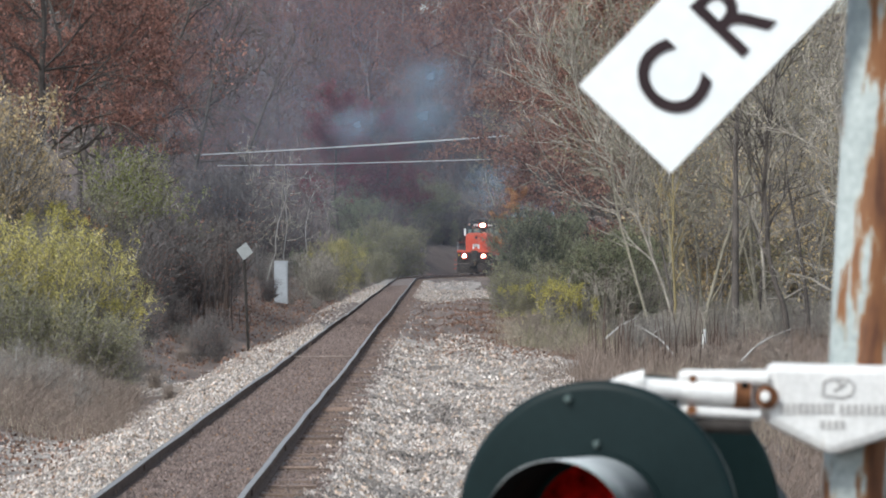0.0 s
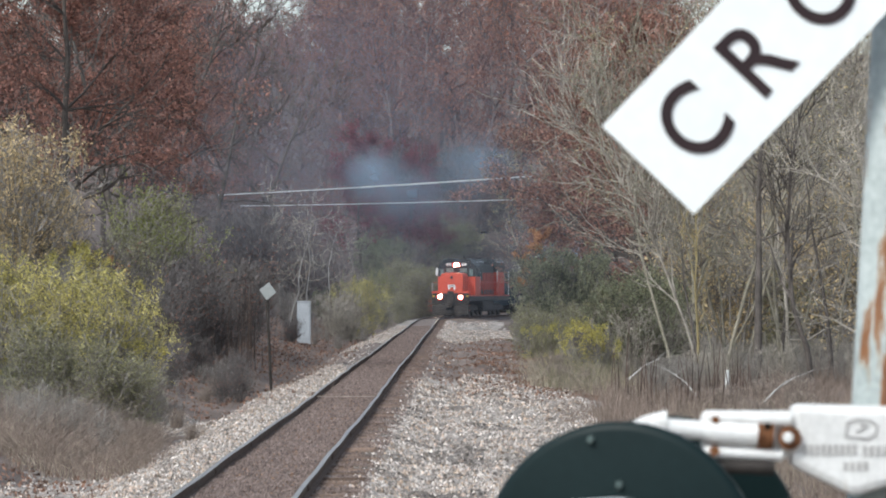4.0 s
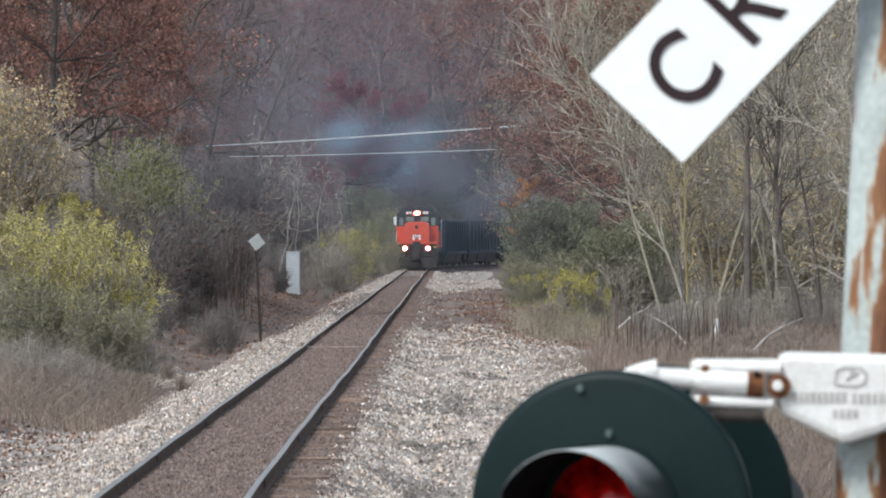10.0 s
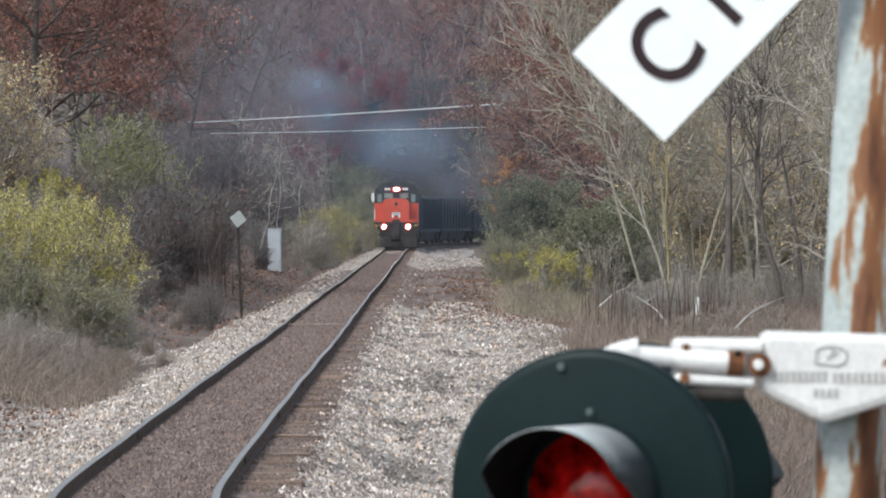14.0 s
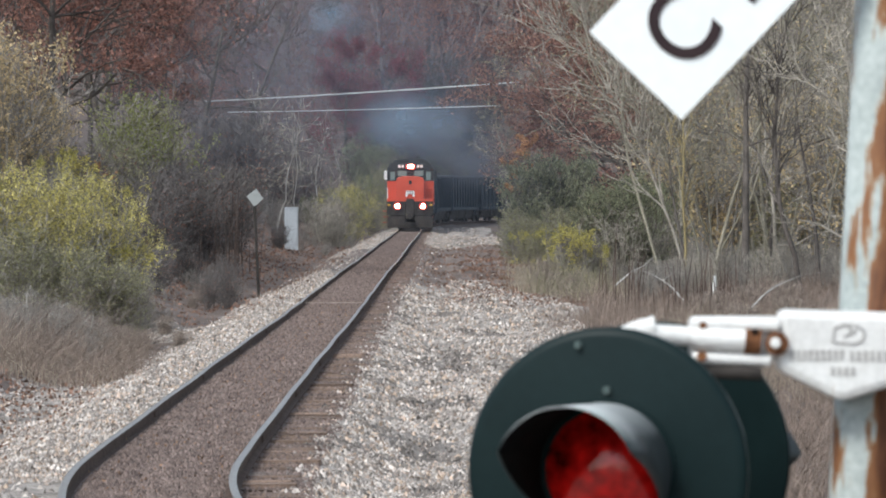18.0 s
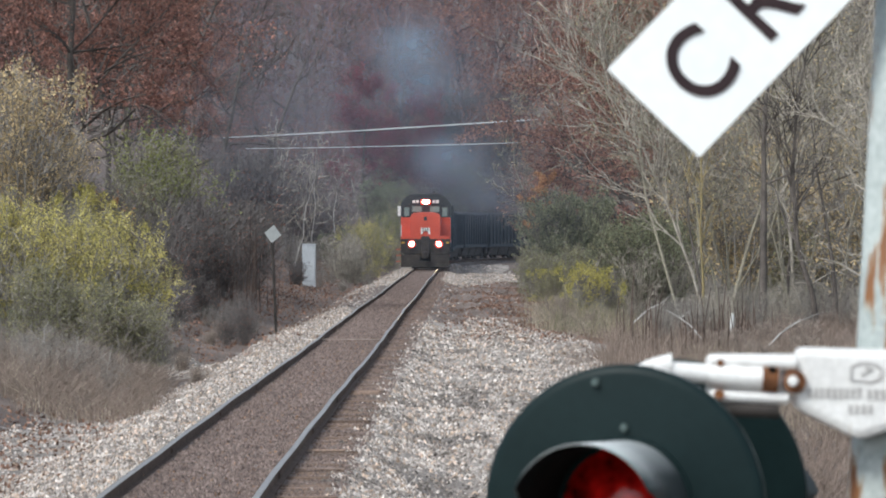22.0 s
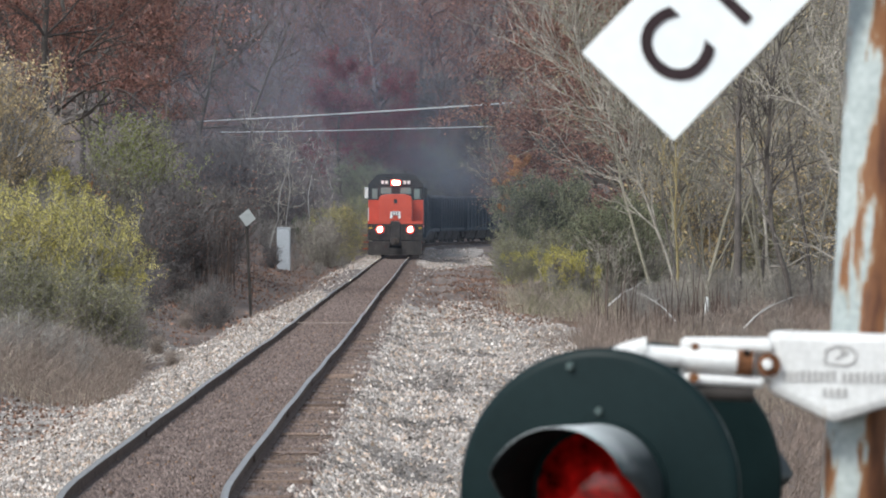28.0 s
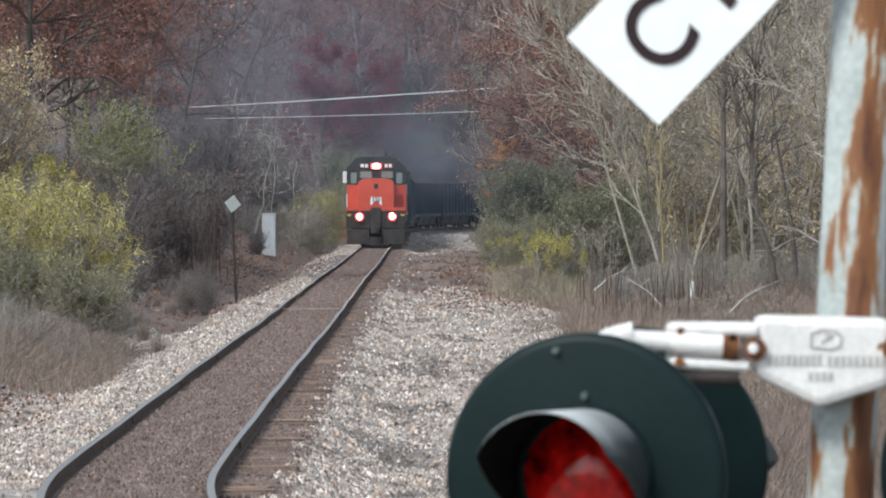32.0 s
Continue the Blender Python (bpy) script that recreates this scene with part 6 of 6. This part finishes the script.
for (xa, ya), (xb, yb), r in (((345, 274.7), (900, 240.5), 0.052), ((385, 293.8), (940, 279.5), 0.033)):
    p, q = at(xa, ya, 372), at(xb, yb, 318)
    segs = []
    for k in range(24):
        u, w = k / 24, (k + 1) / 24
        a, b = p.lerp(q, u), p.lerp(q, w)
        a.z -= 0.25 * u * (1 - u)
        b.z -= 0.25 * w * (1 - w)
        segs.append((*a, *b, r, r))
    v, f = tubes(segs, 6)
    tagged(new("overhead_cable", mesh_of("overhead_cable", v, f, CABLE)), "pale overhead cable across the line", "cable", kind="structure")


# ---- exhaust smoke in soft rigid puffs, and added veils of air haze ----
def smoke_and_haze_paint(name, colour, dense, even=0.0, ragged=0.1):
    m = bpy.data.materials.new(name)
    m.use_nodes = True
    nt = m.node_tree
    nt.nodes.remove(nt.nodes["Principled BSDF"])
    co = nt.nodes.new("ShaderNodeTexCoord")
    sub = nt.nodes.new("ShaderNodeVectorMath")
    sub.operation = "SUBTRACT"
    sub.inputs[1].default_value = (0.5, 0.5, 0.5)
    flat = nt.nodes.new("ShaderNodeVectorMath")
    flat.operation = "MULTIPLY"
    flat.inputs[1].default_value = (2.0, 0.0, 2.0)
    ln = nt.nodes.new("ShaderNodeVectorMath")
    ln.operation = "LENGTH"
    nt.links.new(co.outputs["Generated"], sub.inputs[0])
    nt.links.new(sub.outputs[0], flat.inputs[0])
    nt.links.new(flat.outputs[0], ln.inputs[0])
    # thick in the middle, nothing at the rim
    fall = nt.nodes.new("ShaderNodeMapRange")
    fall.interpolation_type = "SMOOTHERSTEP"
    fall.inputs["From Min"].default_value, fall.inputs["From Max"].default_value = 0.0, 0.97
    fall.inputs["To Min"].default_value, fall.inputs["To Max"].default_value = dense, 0.0
    # ragged, drifting edges
    torn = nt.nodes.new("ShaderNodeTexNoise")
    torn.inputs["Scale"].default_value, torn.inputs["Detail"].default_value, torn.inputs["Distortion"].default_value = 3.1, 5.0, 0.8
    nt.links.new(co.outputs["Generated"], torn.inputs["Vector"])
    off = nt.nodes.new("ShaderNodeMapRange")
    off.inputs["To Min"].default_value, off.inputs["To Max"].default_value = 0.0, ragged
    nt.links.new(torn.outputs[0], off.inputs["Value"])
    far_out = nt.nodes.new("ShaderNodeMath")
    far_out.operation = "ADD"
    nt.links.new(ln.outputs["Value"], far_out.inputs[0])
    nt.links.new(off.outputs[0], far_out.inputs[1])
    nt.links.new(far_out.outputs[0], fall.inputs["Value"])
    nz = nt.nodes.new("ShaderNodeTexNoise")
    nz.inputs["Scale"].default_value, nz.inputs["Detail"].default_value = 2.2, 5.0
    nt.links.new(co.outputs["Generated"], nz.inputs["Vector"])
    rg = nt.nodes.new("ShaderNodeMapRange")
    rg.inputs["From Min"].default_value, rg.inputs["From Max"].default_value = 0.3, 0.65
    rg.inputs["To Min"].default_value = even
    nt.links.new(nz.outputs[0], rg.inputs["Value"])
    mu = nt.nodes.new("ShaderNodeMath")
    mu.operation = "MULTIPLY"
    nt.links.new(fall.outputs[0], mu.inputs[0])
    nt.links.new(rg.outputs[0], mu.inputs[1])
    df, tp, ms = nt.nodes.new("ShaderNodeBsdfDiffuse"), nt.nodes.new("ShaderNodeBsdfTransparent"), nt.nodes.new("ShaderNodeMixShader")
    df.inputs["Color"].default_value = (*colour, 1)
    nt.links.new(mu.outputs[0], ms.inputs[0])
    nt.links.new(tp.outputs[0], ms.inputs[1])
    nt.links.new(df.outputs[0], ms.inputs[2])
    nt.links.new(ms.outputs[0], nt.nodes["Material Output"].inputs["Surface"])
    return m


SMOKE_PALE = smoke_and_haze_paint("thin_blue_grey_smoke", (0.215, 0.29, 0.38), 0.8, even=0.4, ragged=0.45)
SMOKE_DARK = smoke_and_haze_paint("dark_exhaust_smoke", (0.105, 0.113, 0.142), 0.88, even=0.45)
# veil colour for the air's own haze, mixed with thin smoke
HAZE_VEIL = smoke_and_haze_paint("air_and_smoke_haze", (0.14, 0.165, 0.225), 0.2, even=0.6)


def puff(mat, wide, tall, deep, label):
    bm = bmesh.new()
    bmesh.ops.create_icosphere(bm, subdivisions=4, radius=1.0)
    for v in bm.verts:
        k = 1 + 0.12 * noise.noise(v.co * 1.7)
        v.co = Vector((v.co.x * wide * k, v.co.y * deep, v.co.z * tall * k))
    bmesh.ops.delete(bm, geom=[v for v in bm.verts if v.co.y > 0.01 * deep], context="VERTS")
    me = bpy.data.meshes.new("smoke_or_haze_puff")
    for f in bm.faces:
        f.smooth = True
    bm.to_mesh(me)
    bm.free()
    me.materials.append(mat)
    ob = new("smoke_or_haze_puff", me)
    return tagged(ob, label, "smoke", "exhaust smoke of the train")


PUFFS = []


def drifting(mat, wide, tall, label, rows):
    """rows: seconds, then x and y of the opening view and metres out."""
    ob = puff(mat, wide, tall, 1.5, label)
    PUFFS.append((ob, [(t, Matrix.Translation(at(x, y, far))) for t, x, y, far in rows]))


pale, dark = "thin blue-grey exhaust smoke drifting over the track", "dark exhaust smoke over the hopper cars"
drifting(SMOKE_PALE, 6.2, 4.2, pale, [(0, 770, 140, 436), (6, 600, 265, 436), (12, 590, 250, 436), (17, 560, 60, 436), (22, 530, -250, 436), (32, 470, -320, 436)])
drifting(SMOKE_PALE, 5.6, 4.2, pale, [(0, 640, 225, 438), (6, 620, 240, 438), (14, 600, 265, 438), (19, 570, 60, 438), (24, 540, -250, 438), (32, 500, -320, 438)])
drifting(SMOKE_PALE, 8.4, 5.6, pale, [(0, 900, 330, 440), (6, 780, 205, 440), (9, 735, 250, 440), (16, 705, 310, 440), (20, 700, 255, 440), (25, 670, -150, 440), (32, 640, -300, 440)])
drifting(SMOKE_PALE, 8.6, 5.4, pale, [(0, 760, 210, 442), (6, 690, 300, 442), (9, 700, 320, 442), (13, 735, 330, 442), (17, 715, 330, 442), (21, 715, 250, 442), (26, 670, -180, 442), (32, 640, -300, 442)])
drifting(SMOKE_PALE, 8.0, 5.4, pale, [(0, 965, 385, 444), (9, 955, 375, 444), (13, 780, 325, 444), (19, 765, 320, 444), (24, 740, 275, 444), (29, 700, -80, 444), (32, 660, -280, 444)])
drifting(SMOKE_DARK, 6.6, 4.6, dark, [(0, 960, 370, 480), (6, 880, 350, 450), (9, 815, 345, 432), (16, 790, 350, 400), (32, 770, 350, 330)])
drifting(SMOKE_DARK, 3.6, 2.4, dark, [(0, 960, 420, 478), (9, 838, 396, 412), (16, 826, 390, 374), (25, 822, 385, 329), (32, 806, 380, 292)])
# large veils added to pale and blue the distance, as air haze does
HAZE_FAR = smoke_and_haze_paint("far_air_haze", (0.145, 0.17, 0.235), 0.33, even=0.75)
haze = "veil added for bluish air haze and thin smoke in the cutting"
drifting(HAZE_FAR, 27.0, 23.0, haze, [(0, 590, 90, 464), (32, 570, 90, 464)])
drifting(HAZE_VEIL, 15.0, 11.0, haze, [(0, 620, 270, 347), (32, 600, 270, 347)])
drifting(HAZE_VEIL, 11.5, 9.0, haze, [(0, 400, 300, 228), (32, 390, 300, 228)])


# one more added veil of air haze, before the bend
HAZE_THIN = smoke_and_haze_paint("thin_air_haze", (0.17, 0.2, 0.26), 0.17, even=0.75)
drifting(HAZE_THIN, 11.0, 8.5, haze, [(0, 830, 340, 203), (32, 820, 340, 203)])


def motions():
    for ob, offset, length in TRAIN:
        walk(ob, rolling(offset, length))
    for ob, rows in PUFFS:
        walk(ob, rows)


motions()
